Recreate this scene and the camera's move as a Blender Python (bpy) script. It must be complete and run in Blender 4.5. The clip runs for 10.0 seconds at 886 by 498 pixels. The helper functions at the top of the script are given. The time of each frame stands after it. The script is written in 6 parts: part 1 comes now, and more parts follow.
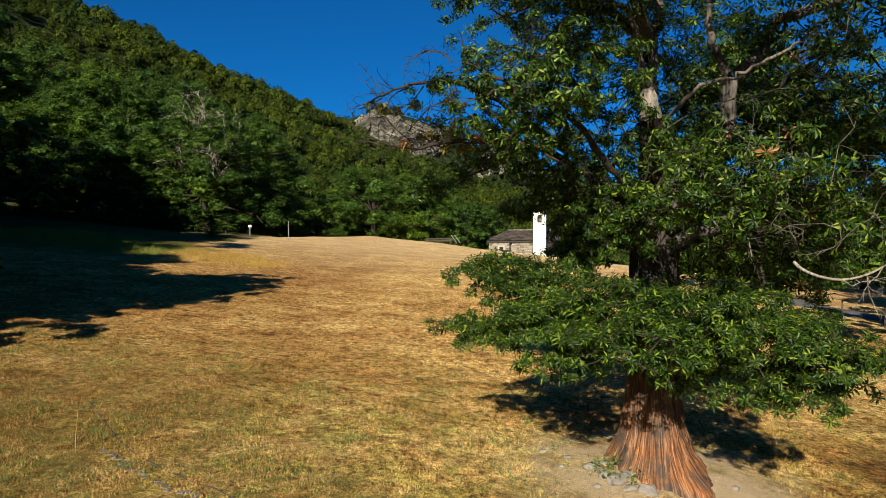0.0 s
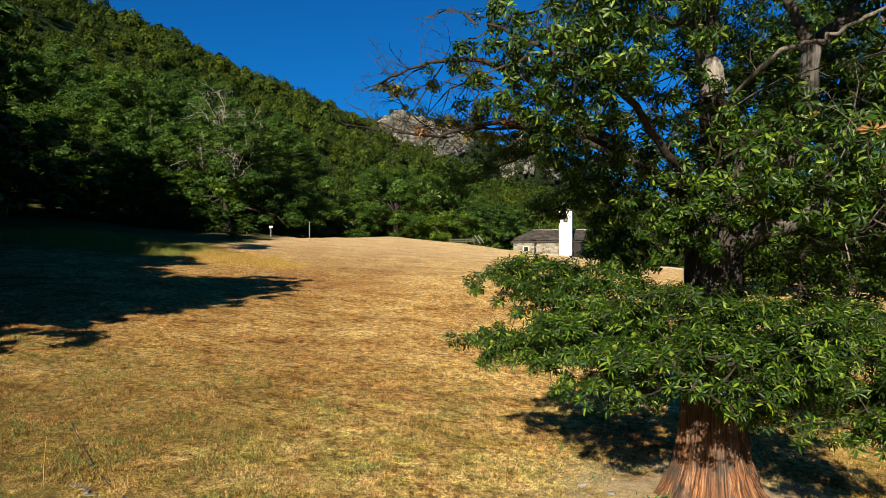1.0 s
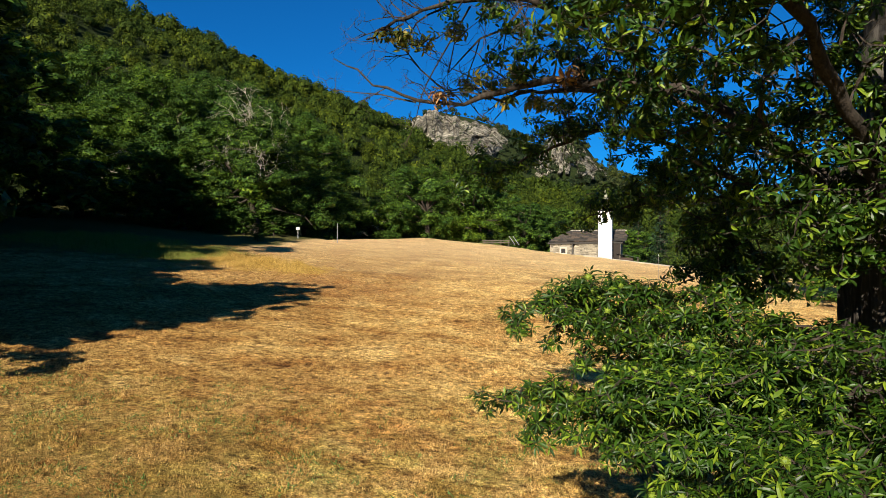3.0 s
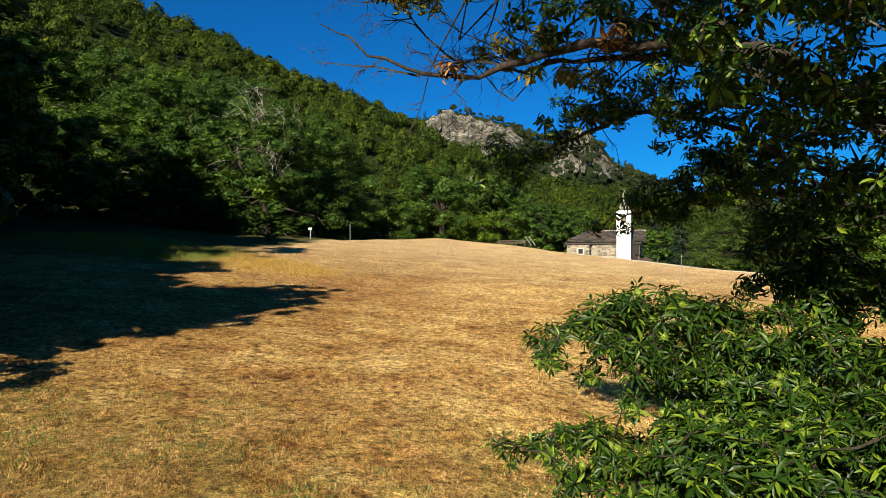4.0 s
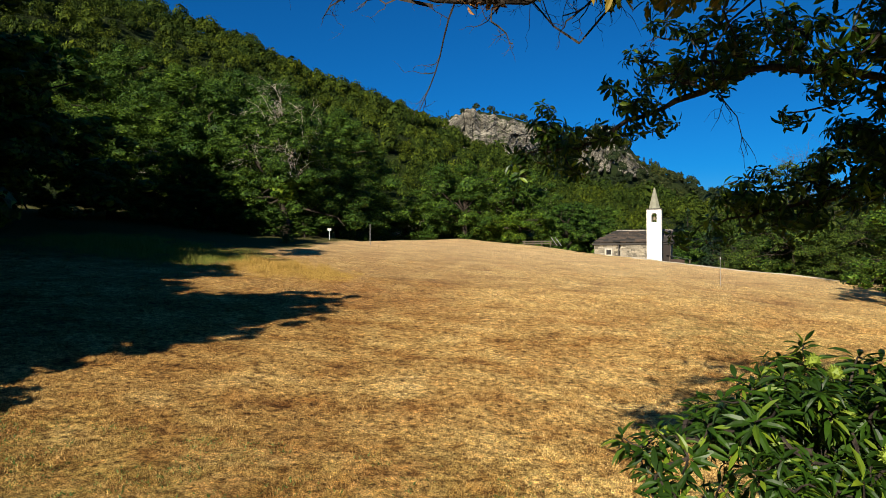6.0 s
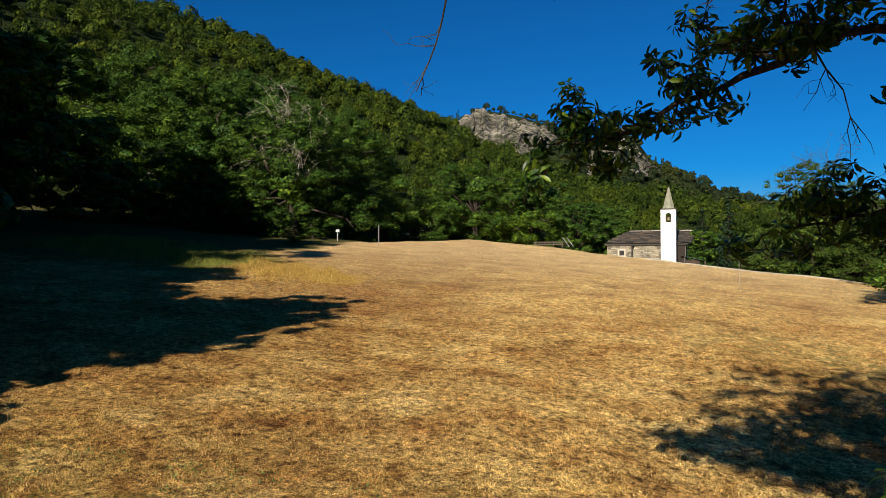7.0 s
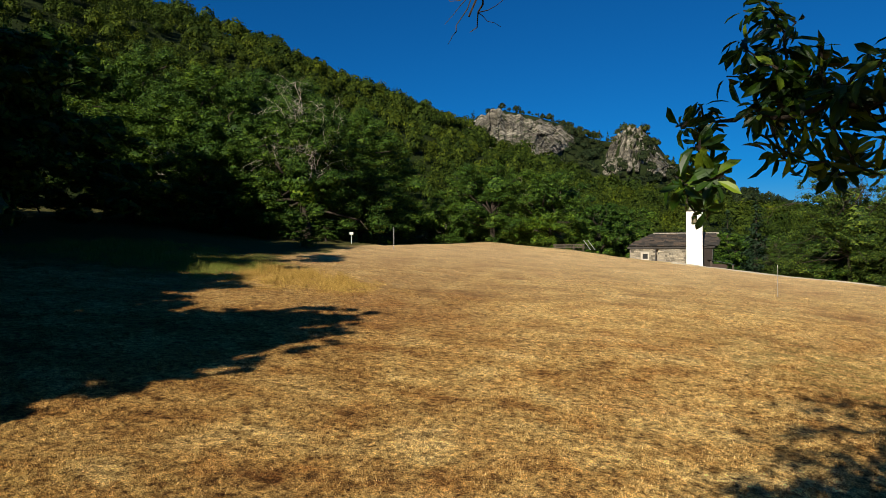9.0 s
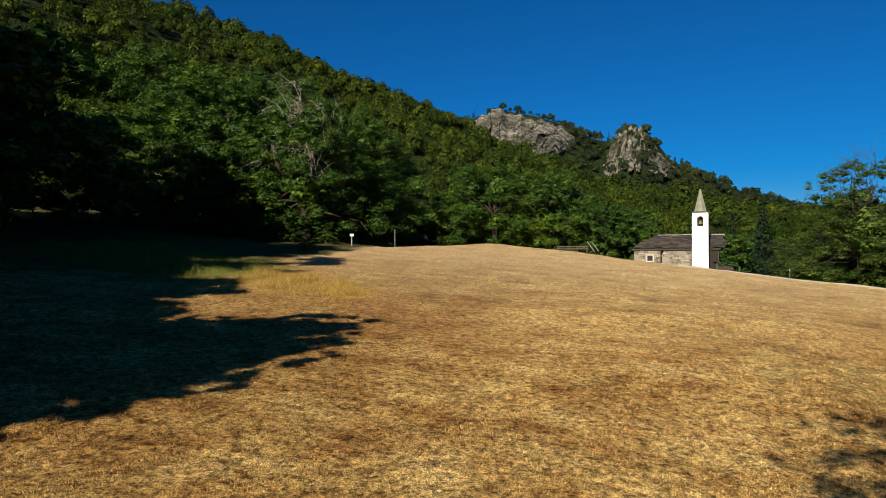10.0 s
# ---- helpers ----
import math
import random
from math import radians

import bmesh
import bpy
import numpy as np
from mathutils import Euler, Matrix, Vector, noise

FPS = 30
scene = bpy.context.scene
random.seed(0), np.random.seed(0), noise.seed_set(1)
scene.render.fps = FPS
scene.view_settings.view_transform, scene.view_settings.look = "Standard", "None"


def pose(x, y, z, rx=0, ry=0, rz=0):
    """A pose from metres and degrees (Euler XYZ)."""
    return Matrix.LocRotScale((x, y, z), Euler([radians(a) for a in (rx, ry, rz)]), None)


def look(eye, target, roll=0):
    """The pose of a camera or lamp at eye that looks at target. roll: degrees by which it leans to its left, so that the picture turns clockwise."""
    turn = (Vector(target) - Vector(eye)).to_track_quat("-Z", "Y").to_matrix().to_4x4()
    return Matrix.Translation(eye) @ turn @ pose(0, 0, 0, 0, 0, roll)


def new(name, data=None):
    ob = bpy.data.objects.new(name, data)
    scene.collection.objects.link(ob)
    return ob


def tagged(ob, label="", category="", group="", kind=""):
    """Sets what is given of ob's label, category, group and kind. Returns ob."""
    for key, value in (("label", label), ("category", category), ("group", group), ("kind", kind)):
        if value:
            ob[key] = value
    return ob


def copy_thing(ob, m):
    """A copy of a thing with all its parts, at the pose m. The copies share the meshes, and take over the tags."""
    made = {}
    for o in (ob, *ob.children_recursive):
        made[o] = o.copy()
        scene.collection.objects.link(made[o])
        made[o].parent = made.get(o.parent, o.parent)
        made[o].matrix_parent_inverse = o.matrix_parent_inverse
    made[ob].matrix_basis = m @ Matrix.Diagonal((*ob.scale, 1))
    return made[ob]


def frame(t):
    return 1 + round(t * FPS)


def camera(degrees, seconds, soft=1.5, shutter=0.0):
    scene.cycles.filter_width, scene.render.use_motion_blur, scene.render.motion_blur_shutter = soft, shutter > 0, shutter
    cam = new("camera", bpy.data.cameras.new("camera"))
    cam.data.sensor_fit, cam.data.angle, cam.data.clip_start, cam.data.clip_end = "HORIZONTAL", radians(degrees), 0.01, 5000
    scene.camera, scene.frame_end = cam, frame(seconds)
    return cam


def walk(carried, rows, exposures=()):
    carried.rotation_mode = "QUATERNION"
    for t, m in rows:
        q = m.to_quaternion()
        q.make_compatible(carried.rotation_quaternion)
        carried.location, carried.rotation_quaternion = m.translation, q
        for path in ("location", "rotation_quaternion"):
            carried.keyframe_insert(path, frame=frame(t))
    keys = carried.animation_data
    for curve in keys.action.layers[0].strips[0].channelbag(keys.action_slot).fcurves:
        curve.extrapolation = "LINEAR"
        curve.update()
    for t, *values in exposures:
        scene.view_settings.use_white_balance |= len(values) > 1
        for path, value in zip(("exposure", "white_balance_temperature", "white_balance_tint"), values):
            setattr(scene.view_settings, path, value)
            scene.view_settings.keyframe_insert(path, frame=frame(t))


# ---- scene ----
cam = camera(68.9, 10.0, soft=0.5)
METRES, EYE, TILT, LEAN, TURN = 17.289, 5.95, 3.4, 4.6, 0.0
ROWS = [
    (0.0, 0.0, 0.0, 0.0, 0.27, -3.36, -4.61),
    (0.5, 0.0008, 0.0626, -0.0028, 1.5, -3.45, -4.47),
    (1.0, 0.0014, 0.1223, -0.0046, 2.36, -3.49, -4.36),
    (1.5, 0.0018, 0.1842, -0.0051, 3.36, -3.56, -4.28),
    (2.0, -0.0009, 0.2469, -0.0057, 4.1, -3.6, -4.24),
    (2.5, -0.0019, 0.3078, -0.0051, 4.7, -3.64, -4.17),
    (4.0, -0.0098, 0.4748, -0.0071, 6.68, -3.77, -3.99),
    (4.5, -0.0151, 0.5198, -0.0073, 7.27, -3.83, -3.95),
    (5.0, -0.0221, 0.5642, -0.0071, 7.81, -3.89, -3.91),
    (5.5, -0.0278, 0.6068, -0.0064, 8.27, -3.93, -3.85),
    (7.0, -0.0406, 0.7347, -0.0026, 9.62, -4.0, -3.64),
    (7.5, -0.0483, 0.7772, -0.0019, 10.15, -4.03, -3.57),
    (8.0, -0.0583, 0.8199, -0.0013, 10.6, -4.04, -3.56),
    (8.5, -0.0712, 0.8622, 0.0034, 10.81, -4.03, -3.59),
    (9.0, -0.0877, 0.9038, 0.0053, 10.94, -4.04, -3.63),
    (9.5, -0.1023, 0.9453, 0.0089, 11.01, -4.05, -3.66),
    (10.0, -0.1148, 0.9856, 0.0132, 10.99, -4.04, -3.66),
]
walk(cam, [(t, pose(0, 0, EYE, TILT, LEAN, TURN) @ pose(METRES * x, METRES * y, METRES * z, 90 + pitch, roll, yaw)) for t, x, y, z, yaw, pitch, roll in ROWS],
     exposures=[(0.0, 0.95), (1.2, 1.18), (2.5, 1.27), (5.0, 1.11), (7.5, 0.86), (10.0, 0.74)])

# ---------------------------------------------------------------- light
SUN_AZ, SUN_EL = radians(15.0), radians(27.0)      # way of the light over the ground, clockwise from +y; height of the sun
world = bpy.data.worlds.new("sky")
scene.world = world
world.use_nodes = True
wn, wl = world.node_tree.nodes, world.node_tree.links
sky = wn.new("ShaderNodeTexSky")
sky.sky_type = "NISHITA"
sky.sun_disc = False
sky.sun_elevation = SUN_EL
sky.sun_rotation = SUN_AZ + math.pi
sky.altitude = 900
sky.air_density, sky.dust_density, sky.ozone_density = 0.9, 1.0, 3.0
deep = wn.new("ShaderNodeMix")
deep.data_type, deep.blend_type = "RGBA", "MULTIPLY"
deep.inputs[0].default_value = 1.0
grey = wn.new("ShaderNodeRGBToBW")
pale = wn.new("ShaderNodeMapRange")
pale.interpolation_type = "SMOOTHSTEP"
pale.inputs["From Min"].default_value, pale.inputs["From Max"].default_value = 5.5, 12.0
haze = wn.new("ShaderNodeMix")
haze.data_type = "RGBA"
haze.inputs[7].default_value = (0.95, 0.9, 0.8, 1)
haze.inputs[6].default_value = (0.045, 0.60, 1.1, 1)
wl.new(sky.outputs[0], grey.inputs[0])
wl.new(grey.outputs[0], pale.inputs["Value"])
wl.new(pale.outputs[0], haze.inputs[0])
wl.new(haze.outputs[2], deep.inputs[7])
wl.new(sky.outputs[0], deep.inputs[6])
wl.new(deep.outputs[2], wn["Background"].inputs[0])
wn["Background"].inputs[1].default_value = 0.042
sun = new("sun", bpy.data.lights.new("sun", "SUN"))
sun.data.energy, sun.data.angle, sun.data.color = 5.0, radians(0.55), (1.0, 0.90, 0.74)
LIGHT = Vector((math.sin(SUN_AZ) * math.cos(SUN_EL), math.cos(SUN_AZ) * math.cos(SUN_EL), -math.sin(SUN_EL)))
sun.matrix_world = look(Vector((-10, -30, 40)), Vector((-10, -30, 40)) + LIGHT)

# ---------------------------------------------------------------- helpers
UNIT = 1.7      # the plan below is drawn in units of 1.7 m, to_metres() at the end sets it to size


def mesh_np(name, verts, faces, mats, parent=None, smooth=False, index=None):
    """A mesh object from arrays: verts (n, 3), faces a list of (m, k) arrays."""
    me = bpy.data.meshes.new(name)
    verts = np.asarray(verts, np.float32)
    faces = [np.asarray(f, np.int32) for f in faces if len(f)]
    me.vertices.add(len(verts))
    me.vertices.foreach_set("co", verts.ravel())
    loops = np.concatenate([f.ravel() for f in faces])
    sizes = np.concatenate([np.full(len(f), f.shape[1], np.int32) for f in faces])
    me.loops.add(len(loops))
    me.loops.foreach_set("vertex_index", loops)
    me.polygons.add(len(sizes))
    me.polygons.foreach_set("loop_start", np.concatenate([[0], np.cumsum(sizes)[:-1]]).astype(np.int32))
    for m in mats if isinstance(mats, (list, tuple)) else [mats]:
        me.materials.append(m)
    if index is not None:
        me.polygons.foreach_set("material_index", np.asarray(index, np.int32))
    me.polygons.foreach_set("use_smooth", np.full(len(sizes), smooth))
    me.update(calc_edges=True)
    ob = new(name, me)
    ob.parent = parent
    return ob


def part(name, bm, material, parent=None, label="", smooth=False):
    """A bmesh as one mesh object under a thing or a part."""
    me = bpy.data.meshes.new(name)
    bm.to_mesh(me)
    bm.free()
    for m in material if isinstance(material, (list, tuple)) else [material]:
        me.materials.append(m)
    if smooth:
        me.polygons.foreach_set("use_smooth", np.ones(len(me.polygons), bool))
    ob = new(name, me)
    ob.parent = parent
    return tagged(ob, label)


def thing(name, m, label, category, group=""):
    ob = new(name)
    ob.empty_display_size = 0.2
    ob.matrix_basis = m
    return tagged(ob, label, category, group)


def box(bm, x0, y0, z0, x1, y1, z1, bevel=0.0):
    r = bmesh.ops.create_cube(bm, size=1.0, matrix=Matrix.LocRotScale(((x0 + x1) / 2, (y0 + y1) / 2, (z0 + z1) / 2), None, (x1 - x0, y1 - y0, z1 - z0)))
    if bevel:
        edges = {e for v in r["verts"] for e in v.link_edges}
        bmesh.ops.bevel(bm, geom=list(edges), offset=bevel, segments=1, affect="EDGES")
    return bm


def tube(points, radii, sides=6, cap=True):
    """Verts and quads of a tube along points."""
    pts = np.asarray(points, float)
    n = len(pts)
    radii = np.broadcast_to(np.asarray(radii, float), (n,))
    tan = np.gradient(pts, axis=0)
    tan /= np.linalg.norm(tan, axis=1, keepdims=True) + 1e-9
    ref = np.where(np.abs(tan[:, 2:3]) < 0.9, np.array([[0, 0, 1.0]]), np.array([[1.0, 0, 0]]))
    a = np.cross(tan, ref)
    a /= np.linalg.norm(a, axis=1, keepdims=True) + 1e-9
    b = np.cross(tan, a)
    ang = np.arange(sides) * 2 * np.pi / sides
    v = pts[:, None] + radii[:, None, None] * (np.cos(ang)[None, :, None] * a[:, None] + np.sin(ang)[None, :, None] * b[:, None])
    i, j = np.meshgrid(np.arange(n - 1), np.arange(sides), indexing="ij")
    k = (j + 1) % sides
    q = np.stack([i * sides + j, i * sides + k, (i + 1) * sides + k, (i + 1) * sides + j], -1).reshape(-1, 4)
    return v.reshape(-1, 3), q


class Pile:
    """Gathers verts and faces of many small shapes for one mesh."""

    def __init__(self):
        self.v, self.f, self.n = [], {}, 0

    def add(self, verts, *faces):
        self.v.append(np.asarray(verts, np.float32))
        for f in faces:
            f = np.asarray(f)
            self.f.setdefault(f.shape[1], []).append(f + self.n)
        self.n += len(verts)

    def make(self, name, mats, parent=None, smooth=False):
        return mesh_np(name, np.concatenate(self.v), [np.concatenate(f) for f in self.f.values()], mats, parent, smooth)


def smooth_line(points, n):
    """A rounder line through control points (Catmull-Rom)."""
    p = np.asarray(points, float)
    p = np.vstack([2 * p[0] - p[1], p, 2 * p[-1] - p[-2]])
    out = []
    for u in np.linspace(0, len(p) - 3 - 1e-6, n):
        i, t = int(u), u - int(u)
        a, b, c, d = p[i:i + 4]
        out.append(0.5 * (2 * b + (c - a) * t + (2 * a - 5 * b + 4 * c - d) * t**2 + (3 * b - a - 3 * c + d) * t**3))
    return np.array(out)


def noise_at(x, y, scale, seed=0):
    """Smooth noise over arrays, about -1 to 1."""
    out = np.zeros(np.broadcast(x, y).shape)
    for k in range(6):
        a = seed * 1.7 + k * 2.399
        f = (1 + 0.35 * k) / scale
        out += np.sin((x * np.cos(a) + y * np.sin(a)) * f * 2 * np.pi + seed * 3.1 + k * 1.3 + 1.6 * np.sin((x * np.sin(a) - y * np.cos(a)) * f * 3 + k)) / (1 + 0.3 * k)
    return out / 2.6


# ---------------------------------------------------------------- materials
def material(name, rough=0.8, spec=0.3):
    m = bpy.data.materials.new(name)
    m.use_nodes = True
    b = m.node_tree.nodes["Principled BSDF"]
    b.inputs["Roughness"].default_value = rough
    b.inputs["Specular IOR Level"].default_value = spec
    return m, m.node_tree.nodes, m.node_tree.links, b


def noise_node(nodes, links, scale, detail=4.0, coords=None, rough=0.6):
    n = nodes.new("ShaderNodeTexNoise")
    n.inputs["Scale"].default_value, n.inputs["Detail"].default_value, n.inputs["Roughness"].default_value = scale, detail, rough
    if coords:
        links.new(coords, n.inputs["Vector"])
    return n.outputs["Fac"]


def ramp(nodes, links, source, *stops):
    r = nodes.new("ShaderNodeValToRGB")
    e = r.color_ramp.elements
    while len(e) < len(stops):
        e.new(0.5)
    for el, (p, c) in zip(e, stops):
        el.position, el.color = p, (*c, 1) if len(c) == 3 else c
    links.new(source, r.inputs[0])
    return r.outputs[0]


def blend(nodes, links, fac, a, b, mode="MIX"):
    m = nodes.new("ShaderNodeMix")
    m.data_type, m.blend_type = "RGBA", mode
    for sock, val in ((0, fac), (6, a), (7, b)):
        if isinstance(val, (int, float)):
            m.inputs[sock].default_value = val
        elif isinstance(val, tuple):
            m.inputs[sock].default_value = (*val, 1)
        else:
            links.new(val, m.inputs[sock])
    return m.outputs[2]


def bump(nodes, links, source, bsdf, strength=0.4, distance=0.02):
    b = nodes.new("ShaderNodeBump")
    b.inputs["Strength"].default_value, b.inputs["Distance"].default_value = strength, distance * UNIT
    links.new(source, b.inputs["Height"])
    links.new(b.outputs[0], bsdf.inputs["Normal"])


def in_units(nodes, links, socket):
    """Coordinates in metres turned into units of the plan."""
    s = nodes.new("ShaderNodeVectorMath")
    s.operation = "SCALE"
    s.inputs["Scale"].default_value = 1 / UNIT
    links.new(socket, s.inputs[0])
    return s.outputs[0]


def place_coords(nodes, links):
    return in_units(nodes, links, nodes.new("ShaderNodeNewGeometry").outputs["Position"])


def own_coords(nodes, links):
    return in_units(nodes, links, nodes.new("ShaderNodeTexCoord").outputs["Object"])


def leaf_material(name, dark, mid, light, rough=0.45, spec=0.4, through_light=0.25, patch=0.0, gap_grain=0.0, turn=0.55, depth=1.0):
    """Foliage: colour by leaf and by patch, dark gaps between leaves painted in, some light passes through."""
    m, n, l, b = material(name, rough, spec)
    geo = n.new("ShaderNodeNewGeometry")
    col = ramp(n, l, geo.outputs["Random Per Island"], (0.0, dark), (turn, mid), (1.0, light))
    if gap_grain:
        # noise paints shaded gaps between the leaves into the colour
        g = noise_node(n, l, gap_grain, 3.0, place_coords(n, l), 0.75)
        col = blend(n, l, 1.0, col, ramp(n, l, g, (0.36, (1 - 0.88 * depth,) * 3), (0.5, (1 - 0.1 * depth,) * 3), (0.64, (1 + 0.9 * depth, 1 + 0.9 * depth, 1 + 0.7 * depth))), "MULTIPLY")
        bump(n, l, g, b, depth, 0.7 / gap_grain)
    if patch:
        f = noise_node(n, l, patch, 3.0, place_coords(n, l))
        warm = ramp(n, l, f, (0.38, (0.62, 0.74, 0.72)), (0.5, (1.0, 1.0, 1.0)), (0.63, (1.45, 1.28, 0.75)))
        col = blend(n, l, 1.0, col, warm, "MULTIPLY")
    l.new(col, b.inputs["Base Color"])
    t = n.new("ShaderNodeBsdfTranslucent")
    l.new(blend(n, l, 1.0, col, (1.5, 1.6, 0.6), "MULTIPLY"), t.inputs[0])
    mix = n.new("ShaderNodeMixShader")
    mix.inputs[0].default_value = through_light
    l.new(b.outputs[0], mix.inputs[1])
    l.new(t.outputs[0], mix.inputs[2])
    l.new(mix.outputs[0], n["Material Output"].inputs[0])
    return m


def bark_material(name, dark, light, scale=1.0, rough=0.9, streak=8.0):
    m, n, l, b = material(name, rough, 0.2)
    co = own_coords(n, l)
    mp = n.new("ShaderNodeMapping")
    mp.inputs["Scale"].default_value = (streak * scale, streak * scale, scale)
    l.new(co, mp.inputs[0])
    f = noise_node(n, l, 3.0, 6.0, mp.outputs[0])
    g = noise_node(n, l, 1.3 * scale, 4.0, co)
    col = ramp(n, l, f, (0.3, dark), (0.7, light))
    col = blend(n, l, 1.0, col, ramp(n, l, g, (0.3, (0.65, 0.65, 0.65)), (0.7, (1.25, 1.2, 1.15))), "MULTIPLY")
    l.new(col, b.inputs["Base Color"])
    bump(n, l, f, b, 0.7, 0.03)
    return m


def plain(name, colour, rough=0.7, var=0.12, scale=6.0, spec=0.3, relief=0.15):
    m, n, l, b = material(name, rough, spec)
    co = own_coords(n, l)
    f = noise_node(n, l, scale, 6.0, co)
    g = noise_node(n, l, scale * 9, 3.0, co)
    col = blend(n, l, f, tuple(c * (1 - 2 * var) for c in colour), tuple(min(1, c * (1 + 2 * var)) for c in colour))
    col = blend(n, l, 0.25, col, ramp(n, l, g, (0.3, (0.4, 0.4, 0.4)), (0.7, (1, 1, 1))), "MULTIPLY")
    l.new(col, b.inputs["Base Color"])
    bump(n, l, g, b, relief, 0.01)
    return m


LEAF = leaf_material("chestnut_leaf", (0.010, 0.027, 0.003), (0.026, 0.064, 0.0045), (0.150, 0.210, 0.014), 0.44, 0.25, 0.20, turn=0.70)
LEAF_PALE = leaf_material("yellowing_leaf", (0.05, 0.07, 0.008), (0.12, 0.125, 0.014), (0.24, 0.16, 0.02), 0.5, 0.35, 0.3)
LEAF_DRY = leaf_material("withered_leaf", (0.14, 0.055, 0.02), (0.28, 0.13, 0.045), (0.42, 0.25, 0.1), 0.7, 0.2, 0.3)
BURR = leaf_material("burr_green", (0.09, 0.135, 0.012), (0.15, 0.205, 0.02), (0.22, 0.28, 0.03), 0.6, 0.3, 0.15)
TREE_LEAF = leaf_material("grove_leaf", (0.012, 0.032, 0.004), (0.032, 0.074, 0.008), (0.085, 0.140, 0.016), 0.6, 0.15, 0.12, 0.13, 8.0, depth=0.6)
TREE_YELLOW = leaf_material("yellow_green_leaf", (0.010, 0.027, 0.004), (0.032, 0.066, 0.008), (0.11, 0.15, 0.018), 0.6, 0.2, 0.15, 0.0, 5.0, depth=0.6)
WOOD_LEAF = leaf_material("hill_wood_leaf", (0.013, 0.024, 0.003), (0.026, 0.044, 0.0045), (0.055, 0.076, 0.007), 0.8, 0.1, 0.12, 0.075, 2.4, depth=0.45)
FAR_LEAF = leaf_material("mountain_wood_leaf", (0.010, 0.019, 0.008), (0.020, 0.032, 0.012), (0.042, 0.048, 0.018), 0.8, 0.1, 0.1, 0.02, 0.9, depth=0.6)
SPRUCE = leaf_material("spruce_needles", (0.005, 0.014, 0.006), (0.010, 0.025, 0.010), (0.020, 0.042, 0.015), 0.7, 0.15, 0.05)
def sward_tone(n, l, p):
    """Brown and pale blotches of the dry sward, shared by its soil and its blades."""
    big = noise_node(n, l, 0.16, 7.0, p, 0.7)
    clump = noise_node(n, l, 4.2, 5.0, p, 0.72)
    mid = noise_node(n, l, 0.8, 6.0, p, 0.74)
    speck = noise_node(n, l, 13.0, 3.0, p, 0.8)
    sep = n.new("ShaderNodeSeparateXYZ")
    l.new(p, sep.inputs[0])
    side = n.new("ShaderNodeMapRange")     # browner sward on the upper side, with dimmer light there painted in
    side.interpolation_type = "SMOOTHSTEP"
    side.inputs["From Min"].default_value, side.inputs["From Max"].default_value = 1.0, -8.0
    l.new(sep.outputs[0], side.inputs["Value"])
    tone = ramp(n, l, big, (0.38, (0.86, 0.73, 0.64)), (0.47, (0.98, 0.95, 0.91)), (0.60, (1.12, 1.14, 1.14)))
    tone = blend(n, l, 1.0, tone, ramp(n, l, mid, (0.35, (0.84, 0.72, 0.63)), (0.46, (0.98, 0.95, 0.92)), (0.62, (1.06, 1.09, 1.12))), "MULTIPLY")
    tone = blend(n, l, 1.0, tone, ramp(n, l, speck, (0.37, (0.58, 0.52, 0.44)), (0.5, (1.08, 1.07, 1.03)), (0.63, (1.36, 1.34, 1.27))), "MULTIPLY")
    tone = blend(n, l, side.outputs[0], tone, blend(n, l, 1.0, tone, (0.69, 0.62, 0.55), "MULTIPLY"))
    near = n.new("ShaderNodeMapRange")     # low green weeds among the straw on the near side
    near.inputs["From Min"].default_value, near.inputs["From Max"].default_value = 17.0, 10.0
    l.new(sep.outputs[1], near.inputs["Value"])
    weedy = n.new("ShaderNodeMath")
    weedy.operation = "MULTIPLY"
    l.new(near.outputs[0], weedy.inputs[0])
    l.new(ramp(n, l, noise_node(n, l, 1.5, 6.0, p, 0.75), (0.44, (0, 0, 0)), (0.56, (0.9, 0.9, 0.9))), weedy.inputs[1])
    tone = blend(n, l, weedy.outputs[0], tone, blend(n, l, 1.0, tone, (0.74, 0.87, 0.62), "MULTIPLY"))
    return blend(n, l, 1.0, tone, ramp(n, l, clump, (0.38, (0.52, 0.44, 0.34)), (0.47, (0.98, 0.96, 0.89)), (0.59, (1.22, 1.22, 1.16))), "MULTIPLY")


def straw_material():
    m, n, l, b = material("dry_grass_blade", 0.8, 0.1)
    geo = n.new("ShaderNodeNewGeometry")
    col = ramp(n, l, geo.outputs["Random Per Island"], (0.0, (0.10, 0.055, 0.018)), (0.5, (0.35, 0.228, 0.086)), (1.0, (0.60, 0.445, 0.21)))
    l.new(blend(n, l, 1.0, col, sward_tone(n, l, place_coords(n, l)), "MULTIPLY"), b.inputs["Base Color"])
    return m


STRAW = straw_material()
TALL = leaf_material("tall_grass_blade", (0.09, 0.075, 0.016), (0.36, 0.225, 0.055), (0.66, 0.44, 0.14), 0.8, 0.1, 0.2)
TALL_GREEN = leaf_material("green_grass_blade", (0.05, 0.075, 0.014), (0.13, 0.165, 0.03), (0.30, 0.27, 0.07), 0.8, 0.1, 0.2)
WEED = leaf_material("weed_leaf", (0.04, 0.09, 0.015), (0.075, 0.14, 0.03), (0.14, 0.2, 0.05), 0.6, 0.3, 0.25)
BARK = bark_material("chestnut_bark", (0.034, 0.031, 0.027), (0.135, 0.125, 0.112), 1.5)
TWIG = bark_material("grey_twig", (0.028, 0.024, 0.019), (0.09, 0.078, 0.064), 6.0, 0.85, 2.0)
